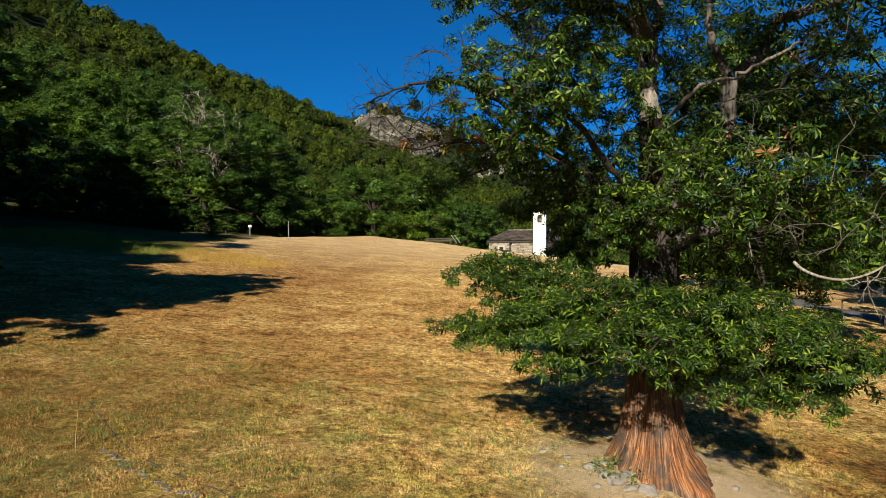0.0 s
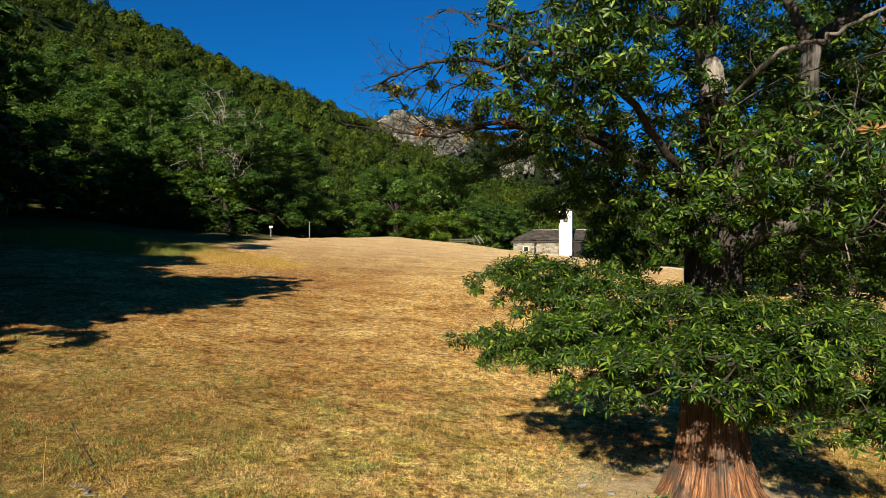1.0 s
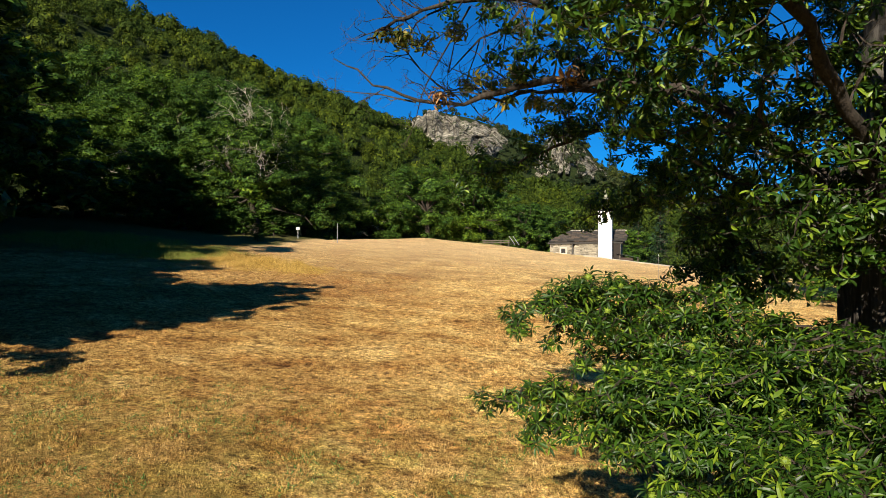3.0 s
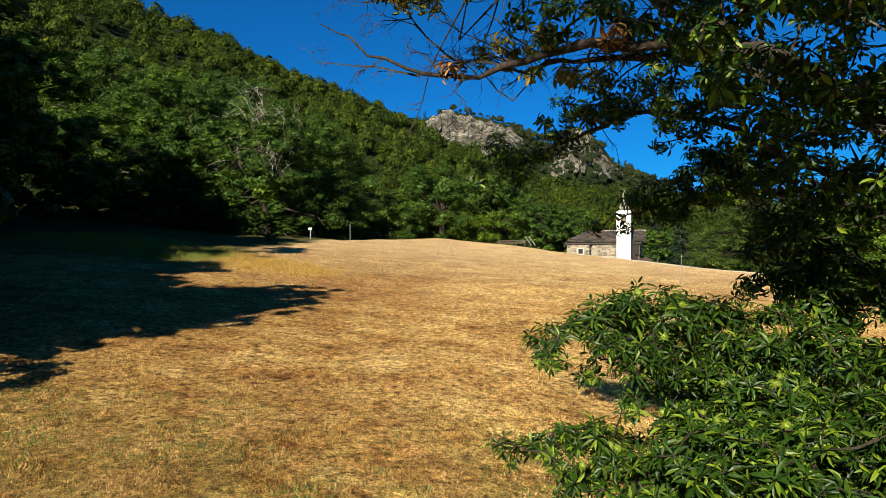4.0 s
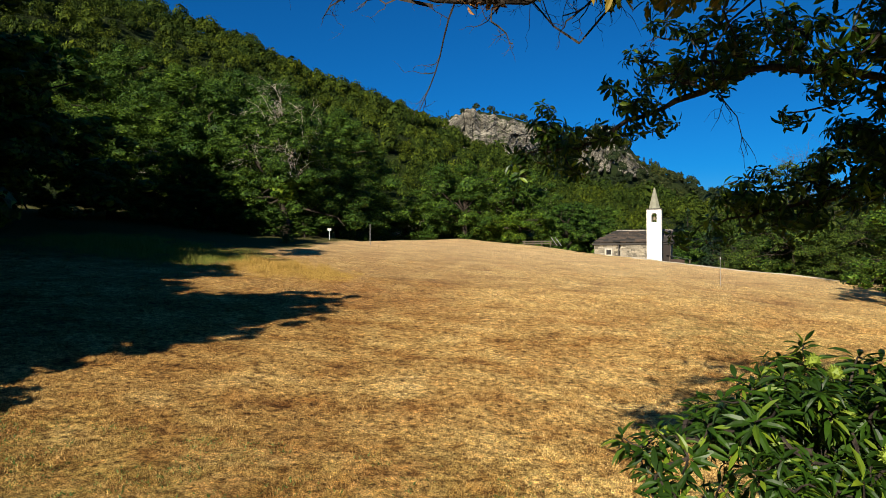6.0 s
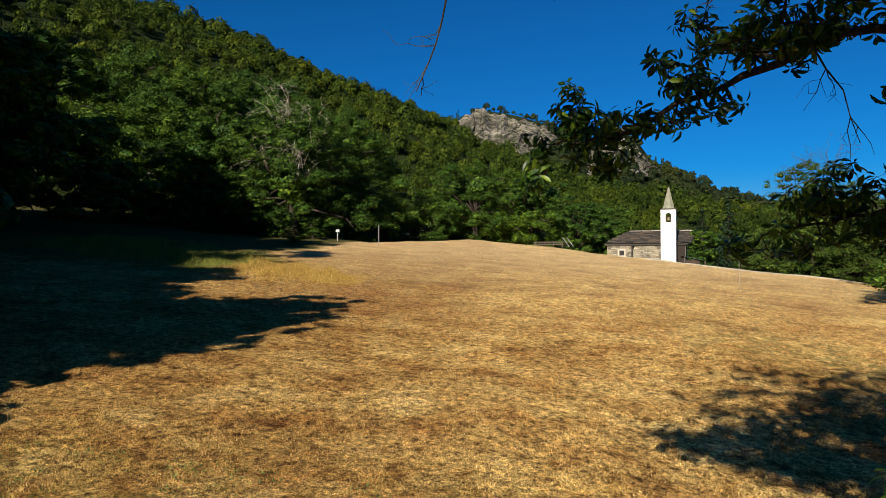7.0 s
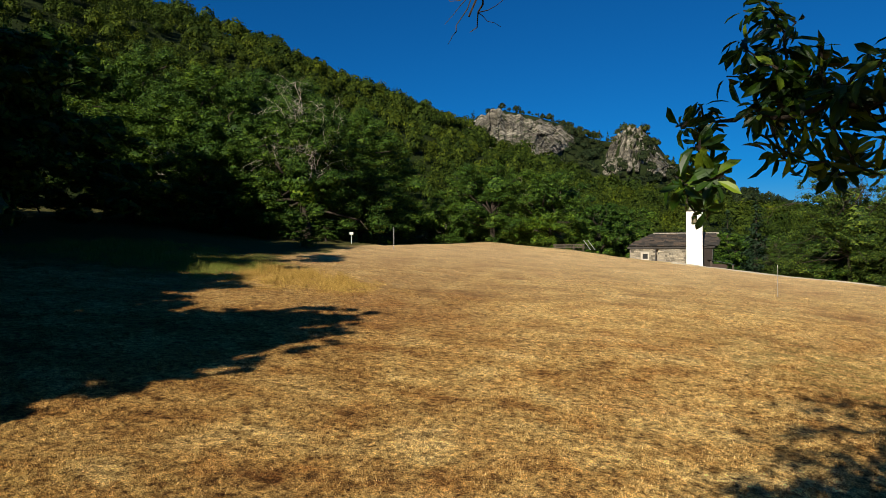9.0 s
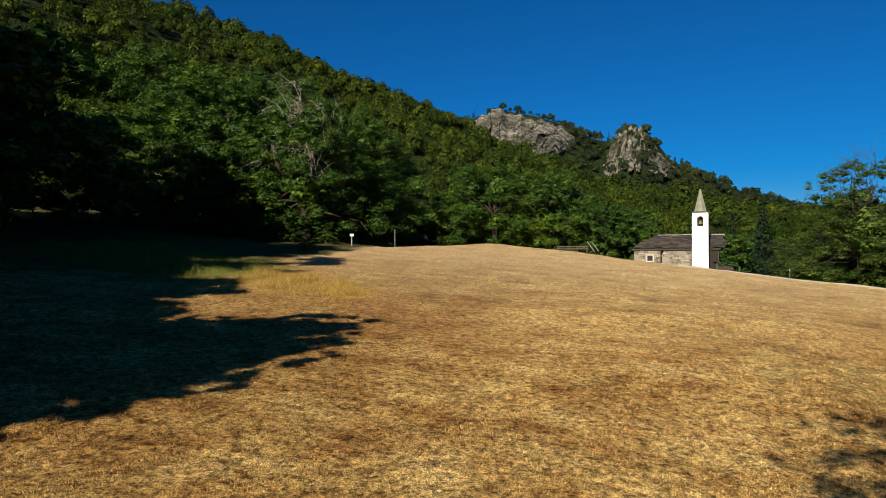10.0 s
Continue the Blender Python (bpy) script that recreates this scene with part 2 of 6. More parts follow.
DEADWOOD = bark_material("bleached_dead_wood", (0.26, 0.235, 0.20), (0.50, 0.46, 0.40), 3.0, 0.8, 4.0)
GREYWOOD = bark_material("grey_dead_wood", (0.06, 0.052, 0.044), (0.19, 0.17, 0.145), 3.0, 0.85, 4.0)
WEATHERED = bark_material("weathered_grey_wood", (0.13, 0.115, 0.10), (0.33, 0.30, 0.26), 3.0, 0.85, 4.0)
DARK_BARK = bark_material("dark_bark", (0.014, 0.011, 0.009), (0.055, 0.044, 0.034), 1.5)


def ground_material():
    m, n, l, b = material("dry_meadow", 0.95, 0.1)
    p = place_coords(n, l)
    mp = n.new("ShaderNodeMapping")
    mp.inputs["Scale"].default_value = (0.8, 1.15, 1.0)
    mp.inputs["Rotation"].default_value = (0, 0, radians(12))
    l.new(p, mp.inputs[0])
    streak = noise_node(n, l, 0.6, 7.0, mp.outputs[0], 0.68)
    tuft = noise_node(n, l, 7.0, 8.0, p, 0.8)
    clump = noise_node(n, l, 2.6, 5.0, p, 0.7)
    fine = noise_node(n, l, 42.0, 3.0, p)
    col = ramp(n, l, streak, (0.32, (0.23, 0.115, 0.040)), (0.43, (0.48, 0.31, 0.117)), (0.55, (0.65, 0.47, 0.20)), (0.70, (0.82, 0.645, 0.335)))
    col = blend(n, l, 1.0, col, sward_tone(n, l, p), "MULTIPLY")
    col = blend(n, l, 1.0, col, ramp(n, l, tuft, (0.39, (0.24, 0.20, 0.17)), (0.48, (0.9, 0.9, 0.9)), (0.59, (1.5, 1.5, 1.45))), "MULTIPLY")
    col = blend(n, l, 0.7, col, ramp(n, l, fine, (0.40, (0.25, 0.22, 0.18)), (0.54, (1.25, 1.25, 1.2))), "MULTIPLY")
    # greener sward on the near side, in patches
    sep = n.new("ShaderNodeSeparateXYZ")
    l.new(p, sep.inputs[0])
    near = n.new("ShaderNodeMapRange")
    near.inputs["From Min"].default_value, near.inputs["From Max"].default_value = 15.0, 9.0
    l.new(sep.outputs[1], near.inputs["Value"])
    g1 = noise_node(n, l, 0.9, 5.0, p, 0.7)
    gmask = ramp(n, l, g1, (0.45, (0, 0, 0)), (0.62, (0.95, 0.95, 0.95)))
    share = n.new("ShaderNodeMath")
    share.operation = "MULTIPLY_ADD"
    share.inputs[1].default_value, share.inputs[2].default_value = 0.7, 0.0
    l.new(gmask, share.inputs[0])
    gm = n.new("ShaderNodeMath")
    gm.operation = "MULTIPLY"
    l.new(near.outputs[0], gm.inputs[0])
    # upper side tinted more, lens falloff towards the corner painted into the colour
    upper = n.new("ShaderNodeMapRange")
    upper.inputs["From Min"].default_value, upper.inputs["From Max"].default_value, upper.inputs["To Max"].default_value = -1.5, -6.0, 0.5
    l.new(sep.outputs[0], upper.inputs["Value"])
    both_sides = n.new("ShaderNodeMath")
    both_sides.operation = "ADD"
    both_sides.use_clamp = True
    l.new(share.outputs[0], both_sides.inputs[0])
    l.new(upper.outputs[0], both_sides.inputs[1])
    l.new(both_sides.outputs[0], gm.inputs[1])
    col = blend(n, l, gm.outputs[0], col, blend(n, l, tuft, (0.088, 0.077, 0.017), (0.265, 0.205, 0.056)))
    # a damper strip down the lower side that stays green
    strip = n.new("ShaderNodeVectorMath")
    strip.operation = "DOT_PRODUCT"
    strip.inputs[1].default_value = (0.66, 0.75, 0.0)
    l.new(p, strip.inputs[0])
    band = n.new("ShaderNodeMapRange")
    band.interpolation_type = "SMOOTHSTEP"
    band.inputs["From Min"].default_value, band.inputs["From Max"].default_value = 4.2, 0.8
    off = n.new("ShaderNodeMath")
    off.operation = "SUBTRACT"
    off.inputs[1].default_value = 23.4
    l.new(strip.outputs["Value"], off.inputs[0])
    size = n.new("ShaderNodeMath")
    size.operation = "ABSOLUTE"
    l.new(off.outputs[0], size.inputs[0])
    l.new(size.outputs[0], band.inputs["Value"])
    lower = n.new("ShaderNodeMapRange")
    lower.inputs["From Min"].default_value, lower.inputs["From Max"].default_value = 1.0, 6.0
    l.new(sep.outputs[0], lower.inputs["Value"])
    damp = n.new("ShaderNodeMath")
    damp.operation = "MULTIPLY"
    l.new(band.outputs[0], damp.inputs[0])
    l.new(lower.outputs[0], damp.inputs[1])
    patchy = n.new("ShaderNodeMath")
    patchy.operation = "MULTIPLY"
    l.new(damp.outputs[0], patchy.inputs[0])
    l.new(ramp(n, l, clump, (0.44, (0, 0, 0)), (0.6, (0.8, 0.8, 0.8))), patchy.inputs[1])
    col = blend(n, l, patchy.outputs[0], col, blend(n, l, tuft, (0.10, 0.10, 0.025), (0.30, 0.26, 0.07)))
    # paler sward towards the crest
    crest = n.new("ShaderNodeMapRange")
    crest.inputs["From Min"].default_value, crest.inputs["From Max"].default_value, crest.inputs["To Max"].default_value = 24.0, 58.0, 0.6
    l.new(sep.outputs[1], crest.inputs["Value"])
    col = blend(n, l, crest.outputs[0], col, blend(n, l, streak, (0.64, 0.41, 0.18), (0.95, 0.73, 0.42)))
    # unmown green grass and leaf litter under the trees on the upper side
    side = n.new("ShaderNodeMath")
    side.operation = "MULTIPLY_ADD"
    side.inputs[1].default_value, side.inputs[2].default_value = -1.0, -15.5
    l.new(sep.outputs[0], side.inputs[0])
    ahead = n.new("ShaderNodeMath")
    ahead.operation = "MULTIPLY_ADD"
    ahead.inputs[1].default_value, ahead.inputs[2].default_value = 0.45, -14.0
    l.new(sep.outputs[1], ahead.inputs[0])
    both = n.new("ShaderNodeMath")
    both.operation = "MINIMUM"
    l.new(side.outputs[0], both.inputs[0])
    l.new(ahead.outputs[0], both.inputs[1])
    wob = n.new("ShaderNodeMath")
    wob.operation = "MULTIPLY_ADD"
    wob.inputs[1].default_value, wob.inputs[2].default_value = 5.0, -2.5
    l.new(noise_node(n, l, 0.5, 5.0, p), wob.inputs[0])
    edge = n.new("ShaderNodeMath")
    edge.operation = "ADD"
    edge.use_clamp = True
    l.new(both.outputs[0], edge.inputs[0])
    l.new(wob.outputs[0], edge.inputs[1])
    col = blend(n, l, edge.outputs[0], col, blend(n, l, tuft, (0.035, 0.042, 0.010), (0.13, 0.115, 0.036)))
    # bare trodden soil round the foot of the old tree
    d = n.new("ShaderNodeVectorMath")
    d.operation = "DISTANCE"
    d.inputs[1].default_value = (3.0, 8.9, 0.3)
    l.new(p, d.inputs[0])
    ring = n.new("ShaderNodeMapRange")
    ring.inputs["From Min"].default_value, ring.inputs["From Max"].default_value = 2.6, 1.1
    l.new(d.outputs["Value"], ring.inputs["Value"])
    rm = n.new("ShaderNodeMath")
    rm.operation = "MULTIPLY"
    l.new(ring.outputs[0], rm.inputs[0])
    l.new(ramp(n, l, noise_node(n, l, 1.6, 5.0, p), (0.3, (0, 0, 0)), (0.55, (1, 1, 1))), rm.inputs[1])
    col = blend(n, l, rm.outputs[0], col, blend(n, l, tuft, (0.48, 0.34, 0.18), (0.76, 0.60, 0.38)))
    l.new(col, b.inputs["Base Color"])
    bump(n, l, blend(n, l, 0.4, tuft, fine), b, 1.0, 0.22)
    return m


GROUND = ground_material()


def hill_ground_material():
    m, n, l, b = material("wood_floor", 0.95, 0.1)
    p = place_coords(n, l)
    f = noise_node(n, l, 0.05, 6.0, p, 0.7)
    g = noise_node(n, l, 0.6, 5.0, p, 0.7)
    col = ramp(n, l, f, (0.3, (0.010, 0.018, 0.004)), (0.5, (0.017, 0.027, 0.006)), (0.68, (0.026, 0.036, 0.009)))
    col = blend(n, l, 1.0, col, ramp(n, l, g, (0.3, (0.4, 0.4, 0.4)), (0.7, (1.3, 1.3, 1.3))), "MULTIPLY")
    l.new(col, b.inputs["Base Color"])
    bump(n, l, g, b, 0.8, 1.0)
    return m


HILL = hill_ground_material()


def rock_material():
    m, n, l, b = material("weathered_rock", 0.9, 0.2)
    p = place_coords(n, l)
    mp = n.new("ShaderNodeMapping")
    mp.inputs["Scale"].default_value = (1, 1, 0.45)
    mp.inputs["Rotation"].default_value = (0.3, 0.5, 0)
    l.new(p, mp.inputs[0])
    f = noise_node(n, l, 0.14, 9.0, mp.outputs[0], 0.8)
    g = noise_node(n, l, 0.5, 6.0, mp.outputs[0], 0.7)
    col = ramp(n, l, f, (0.38, (0.03, 0.027, 0.02)), (0.45, (0.20, 0.185, 0.15)), (0.54, (0.35, 0.33, 0.27)), (0.66, (0.52, 0.49, 0.415)))
    col = blend(n, l, 1.0, col, ramp(n, l, g, (0.33, (0.35, 0.33, 0.3)), (0.6, (1.15, 1.15, 1.15))), "MULTIPLY")
    moss = ramp(n, l, noise_node(n, l, 0.14, 6.0, p, 0.7), (0.56, (0, 0, 0)), (0.59, (1, 1, 1)))
    v = n.new("ShaderNodeTexVoronoi")
    v.feature = "DISTANCE_TO_EDGE"
    v.inputs["Scale"].default_value = 0.16
    warp = n.new("ShaderNodeMapping")
    warp.inputs["Scale"].default_value = (1.0, 1.0, 0.4)
    warp.inputs["Rotation"].default_value = (0.2, 0.7, 0.3)
    l.new(p, warp.inputs[0])
    l.new(warp.outputs[0], v.inputs["Vector"])
    col = blend(n, l, 1.0, col, ramp(n, l, v.outputs["Distance"], (0.0, (0.25, 0.24, 0.22)), (0.09, (0.9, 0.9, 0.9)), (0.4, (1.1, 1.1, 1.1))), "MULTIPLY")
    tone = noise_node(n, l, 0.035, 4.0, p, 0.6)
    col = blend(n, l, 1.0, col, ramp(n, l, tone, (0.38, (0.45, 0.44, 0.42)), (0.58, (1.15, 1.13, 1.1))), "MULTIPLY")
    col = blend(n, l, moss, col, (0.035, 0.045, 0.014))
    l.new(col, b.inputs["Base Color"])
    bump(n, l, g, b, 1.0, 1.5)
    return m


ROCK = rock_material()


# ---------------------------------------------------------------- ground
def height(x, y):
    """The meadow: a plane that climbs ahead and falls to the right, rounded off at its crest."""
    x, y = np.asarray(x, float), np.asarray(y, float)
    z = 0.0594 * y - 0.0805 * x
    start = np.interp(x, [-40, -28, -22, -15, -8, 0, 7, 14, 21, 30], [140, 80, 60, 56.5, 73.2, 69.7, 62.3, 58.2, 53.7, 51.0])
    over = np.clip(y - start, 0, 60)
    z = z - np.where(over < 12, 0.02 * over**2, 2.88 + 2.0 * (1 - np.exp(-0.24 * (over - 12))))
    lift = 0.22 * np.exp(-(((x - 5) / 7.0) ** 2 + ((y - 34) / 9.0) ** 2))
    r = np.hypot(x, y - 20)
    near = np.clip((90 - r) / 40, 0, 1)
    z = z + (lift + 0.06 * noise_at(x, y, 14.0, 2) + 0.03 * noise_at(x, y, 4.5, 5)) * near
    z += 0.28 * np.exp(-(((x - 3.0) / 1.3) ** 2 + ((y - 9.1) / 1.3) ** 2))
    far = np.clip((r - 75) / 120, 0, 1)
    level = np.clip(z, -8, 9)
    return z * (1 - far) + level * far


def build_ground():
    rad = np.concatenate([np.linspace(0, 40, 110), 40 * np.exp(np.linspace(0, np.log(100), 90))[1:]])
    ang = np.linspace(0, 2 * np.pi, 241)[:-1]
    R, A = np.meshgrid(rad, ang, indexing="ij")
    X, Y = R * np.sin(A), 20 + R * np.cos(A)
    Z = height(X, Y)
    n, k = R.shape
    i, j = np.meshgrid(np.arange(n - 1), np.arange(k), indexing="ij")
    j2 = (j + 1) % k
    q = np.stack([i * k + j, i * k + j2, (i + 1) * k + j2, (i + 1) * k + j], -1).reshape(-1, 4)
    q = q[k:]
    cap = np.arange(k)[None] + k
    ob = mesh_np("ground", np.stack([X, Y, Z], -1).reshape(-1, 3), [q, cap[:, ::-1]], GROUND, smooth=True)
    return tagged(ob, "sloping meadow of dry mown straw-coloured grass with green patches", "meadow", kind="structure")


build_ground()


def gh(x, y):
    return float(height(x, y))


# ---------------------------------------------------------------- hillside and mountain
VIEW = np.array([-1.0, 10.0, 4.3])     # the middle of the meadow, from which the skyline was sketched


def relief(table, az):
    t = np.array(table)
    return [np.interp(az, t[:, 0], t[:, k]) for k in range(1, t.shape[1])]


# bearing to the left of +y, slope of the skyline, distance of the crest, distance of the foot
HILL_LINE = [(-40, 0.03, 260, 120), (-25, 0.03, 240, 110), (-15, 0.044, 240, 105), (-4.9, 0.077, 250, 100), (-2.5, 0.096, 255, 98), (1.9, 0.131, 265, 96), (6.4, 0.158, 280, 94), (8.3, 0.183, 290, 94), (11.9, 0.21, 285, 93), (17.9, 0.245, 270, 92), (25.6, 0.306, 260, 92), (33.3, 0.338, 250, 90), (45, 0.384, 245, 84), (60, 0.404, 245, 80), (85, 0.284, 250, 80)]
CRAG_LINE = [(-60, 0.026, 520, 300), (-30, 0.026, 520, 300), (-21.4, 0.042, 500, 290), (-17.7, 0.057, 490, 280), (-15.5, 0.072, 480, 270), (-12.4, 0.095, 470, 260), (-8.9, 0.127, 450, 250), (-7.3, 0.167, 440, 250), (-6.2, 0.18, 440, 250), (-4.8, 0.177, 440, 250), (-3.9, 0.163, 450, 250), (-2.4, 0.169, 455, 250), (0.2, 0.193, 455, 250), (2.5, 0.207, 460, 250), (5.9, 0.219, 460, 255), (8.0, 0.198, 460, 255), (10, 0.193, 470, 260), (30, 0.193, 480, 260)]


def slope_surface(line, az, s, rough, seed):
    """The ground of a hillside: bearing az in degrees and s from foot 0 to crest 1, past it the far side."""
    e, crest, foot = relief(line, az)
    d = foot + (crest - foot) * s
    top = e * crest
    low = np.where(np.abs(az) < 90, 1.0, 0) * (0.4 + 0.02 * foot)
    shape = np.where(s <= 1, np.clip(s, 0, 2) ** 1.12 * (1 + 0.10 * np.sin(np.pi * np.clip(s, 0, 1))), 1 - 1.2 * (s - 1))
    a = np.radians(az)
    x, y = VIEW[0] - d * np.sin(a), VIEW[1] + d * np.cos(a)
    z = low + (top - low) * shape + VIEW[2] * np.clip(s, 0, 1)
    z = z + rough * np.sin(np.pi * np.clip(s, 0, 1)) * (noise_at(x, y, 70, seed) + 0.5 * noise_at(x, y, 26, seed + 1))
    return np.stack([x, y, z], -1)


def hillside(name, line, a0, a1, na, ns, rough, seed, label):
    A, S = np.meshgrid(np.linspace(a0, a1, na), np.linspace(-0.06, 1.25, ns), indexing="ij")
    P = slope_surface(line, A, S, rough, seed)
    i, j = np.meshgrid(np.arange(na - 1), np.arange(ns - 1), indexing="ij")
    q = np.stack([i * ns + j, (i + 1) * ns + j, (i + 1) * ns + j + 1, i * ns + j + 1], -1).reshape(-1, 4)
    return tagged(mesh_np(name, P.reshape(-1, 3), [q], HILL, smooth=True), label, "hill", kind="structure")


hillside("hillside", HILL_LINE, -40, 85, 160, 40, 3.0, 11, "steep hillside with leaf litter under dense woodland")
hillside("mountain", CRAG_LINE, -60, 30, 160, 40, 3.0, 12, "distant dark wooded mountain with rocky summits")


# unseen ridge behind the meadow, added to cut light from the low sky
def sky_block_ridge():
    az = np.linspace(95, 265, 90)
    s = np.linspace(0, 1.3, 14)
    A, S = np.meshgrid(np.radians(az), s, indexing="ij")
    side = np.clip((np.minimum(az - 95, 265 - az)) / 25, 0, 1)[:, None]
    top = 80 * side * (1 + 0.12 * noise_at(np.degrees(A), S * 0, 40, 3))
    d = 120 + 180 * S
    X, Y = -d * np.sin(A), d * np.cos(A)
    Z = -6 + top * np.where(S < 1, S, 2 - S)
    n, k = A.shape
    i, j = np.meshgrid(np.arange(n - 1), np.arange(k - 1), indexing="ij")
    q = np.stack([i * k + j, (i + 1) * k + j, (i + 1) * k + j + 1, i * k + j + 1], -1).reshape(-1, 4)
    tagged(mesh_np("hillside_behind", np.stack([X, Y, Z], -1).reshape(-1, 3), [q], HILL, smooth=True), "unseen dark ridge behind, added to block sky light", "hill", kind="structure")


sky_block_ridge()


def leafy_ball(level):
    """The faces of a ball, each by itself."""
    bm = bmesh.new()
    bmesh.ops.create_icosphere(bm, subdivisions=level, radius=1.0)
    v = np.array([[v.co[:] for v in f.verts] for f in bm.faces])
    bm.free()
    return v


BALL = leafy_ball(2)          # 80 faces
BALL_C = BALL.mean(1, keepdims=True)
ROUND = leafy_ball(3)         # 320 faces
FINE = ROUND
FINE = FINE[FINE.mean(1)[:, 2] > -0.15]      # crowns in a wood show no underside
FINE_C = FINE.mean(1, keepdims=True)


def leafy_core(pile, centre, size, r, squash, fine=False):
    """A ragged mass of leaves: loose faces round a lumpy ball."""
    faces, mid = (FINE, FINE_C) if fine is True else (ROUND, ROUND.mean(1, keepdims=True)) if fine else (BALL, BALL_C)
    n = len(faces)
    lump = 1 + 0.2 * np.sin(mid[:, 0] @ r.normal(size=3) * 4 + r.random() * 6) + 0.14 * r.normal(size=n)
    v = mid * lump[:, None, None] + (faces - mid) * r.uniform(0.8, 1.45, (n, 1, 1)) + r.normal(size=faces.shape) * (0.06 if fine else 0.11)
    pile.add((v * size * squash + centre).reshape(-1, 3), np.arange(3 * n).reshape(-1, 3))


def blobs(pile, centres, sizes, leaves, leaf_size, flat=0.8, seed=1, cone=None):
    """Crowns of small pointed leaf tufts set round lumpy shells."""
    r = np.random.default_rng(seed)
    n = len(centres)
    lobes = r.normal(size=(n, 7, 3))
    lobes /= np.linalg.norm(lobes, axis=2, keepdims=True)
    lobes[:, :, 2] = np.abs(lobes[:, :, 2]) * 0.9 - 0.15
    k = r.integers(0, 7, size=(n, leaves))
    d = r.normal(size=(n, leaves, 3))
    d /= np.linalg.norm(d, axis=2, keepdims=True)
    d[:, :, 2] = np.where(d[:, :, 2] < -0.3, -d[:, :, 2], d[:, :, 2])
    shell = 0.75 + 0.3 * r.random((n, leaves, 1))
    lobe_c = np.take_along_axis(lobes, k[..., None].repeat(3, 2), 1)
    pos = 0.62 * lobe_c + 0.42 * d * shell
    pos = pos * np.array([1, 1, flat]) * sizes[:, None, None]
    if cone is not None:
        h = r.random((n, leaves, 1)) ** 1.5
        ang = r.random((n, leaves, 1)) * 2 * np.pi
        w = (1 - h) * 0.36 * (0.75 + 0.35 * np.sin(h * 40))
        c = np.concatenate([np.cos(ang) * w, np.sin(ang) * w, h * 2.0 - 0.6], 2) * sizes[:, None, None]
        pos = np.where(cone[:, None, None], c, pos)
    pos = pos + centres[:, None]
    nor = 0.9 * d + r.normal(size=d.shape) * 0.5 + np.array([0, 0, 0.25])
    pos, nor = pos.reshape(-1, 3), nor.reshape(-1, 3)
    leaf_quads(pile, pos, nor, (np.repeat(leaf_size * sizes ** 0.35, leaves)) * r.uniform(0.6, 1.35, n * leaves), r)


def leaf_quads(pile, pos, nor, size, r, slim=0.55):
    """Pointed leaf tufts as bent kites."""
    m = len(pos)
    nor = nor / (np.linalg.norm(nor, axis=1, keepdims=True) + 1e-9)
    t = np.cross(nor, r.normal(size=(m, 3)))
    t /= np.linalg.norm(t, axis=1, keepdims=True) + 1e-9
    b = np.cross(nor, t)
    s = size[:, None]
    v = np.stack([pos - t * s * 0.5, pos + b * s * slim * 0.5 + nor * s * 0.08, pos + t * s * 0.5 - nor * s * 0.12, pos - b * s * slim * 0.5 + nor * s * 0.08], 1).reshape(-1, 3)
    pile.add(v, np.arange(4 * m).reshape(-1, 4))


def hill_wood(name, line, spacing, a0, a1, s0, s1, size0, size1, leaves, leaf, mat, rough, seed, label, conifers=0.0, keep=None, flat=1.1):
    r = np.random.default_rng(seed)
    az, s = [], []
    mid = np.array(relief(line, (a0 + a1) / 2))
    step = spacing / (mid[1] - mid[2])
    for row in np.arange(s0, s1, step):
        d = mid[2] + (mid[1] - mid[2]) * row
        n = int(math.radians(a1 - a0) * d / spacing)
        az.append(np.linspace(a0, a1, n) + r.normal(size=n) * 0.33 * (a1 - a0) / n)
        s.append(row + r.normal(size=n) * 0.3 * step)
    az, s = np.concatenate(az), np.clip(np.concatenate(s), s0, s1)
    P = slope_surface(line, az, s, rough, seed_of[line is HILL_LINE])
    if keep is not None:
        ok = keep(az, s, r)
        P, az, s = P[ok], az[ok], s[ok]
    size = r.uniform(size0, size1, len(P)) * (0.8 + 0.5 * r.random(len(P)) ** 3)
    cone = r.random(len(P)) < conifers
    P = P + np.stack([0 * size, 0 * size, size * 0.6], -1)
    pile = Pile()
    blobs(pile, P, size, leaves, leaf * np.clip(0.3 + 0.9 * s, 0.35, 1), flat, seed + 5, cone)
    for c, z, k in zip(P, size, cone):
        if not k:
            leafy_core(pile, c, (0.66 if c[1] > 190 or line is CRAG_LINE else 0.5) * z, r, np.array([1, 1, flat]), True)
    foot = (s < 0.42) & ~cone
    if line is HILL_LINE:
        blobs(pile, P[foot], size[foot], 150, 0.30, flat, seed + 9)
    return tagged(pile.make(name, mat), label, "woodland", kind="stuff")


seed_of = {True: 11, False: 12}


def not_rock(az, s, r):
    rock = ((az > 0.4) & (az < 8.4) & (s > 0.6)) | ((az > -8.7) & (az < -3.2) & (s > 0.52))
    return ~rock | (r.random(len(az)) < 0.34)


def on_top(az, s, r):
    return ((az > 0.0) & (az < 8.6)) | ((az > -7.4) & (az < -3.6))


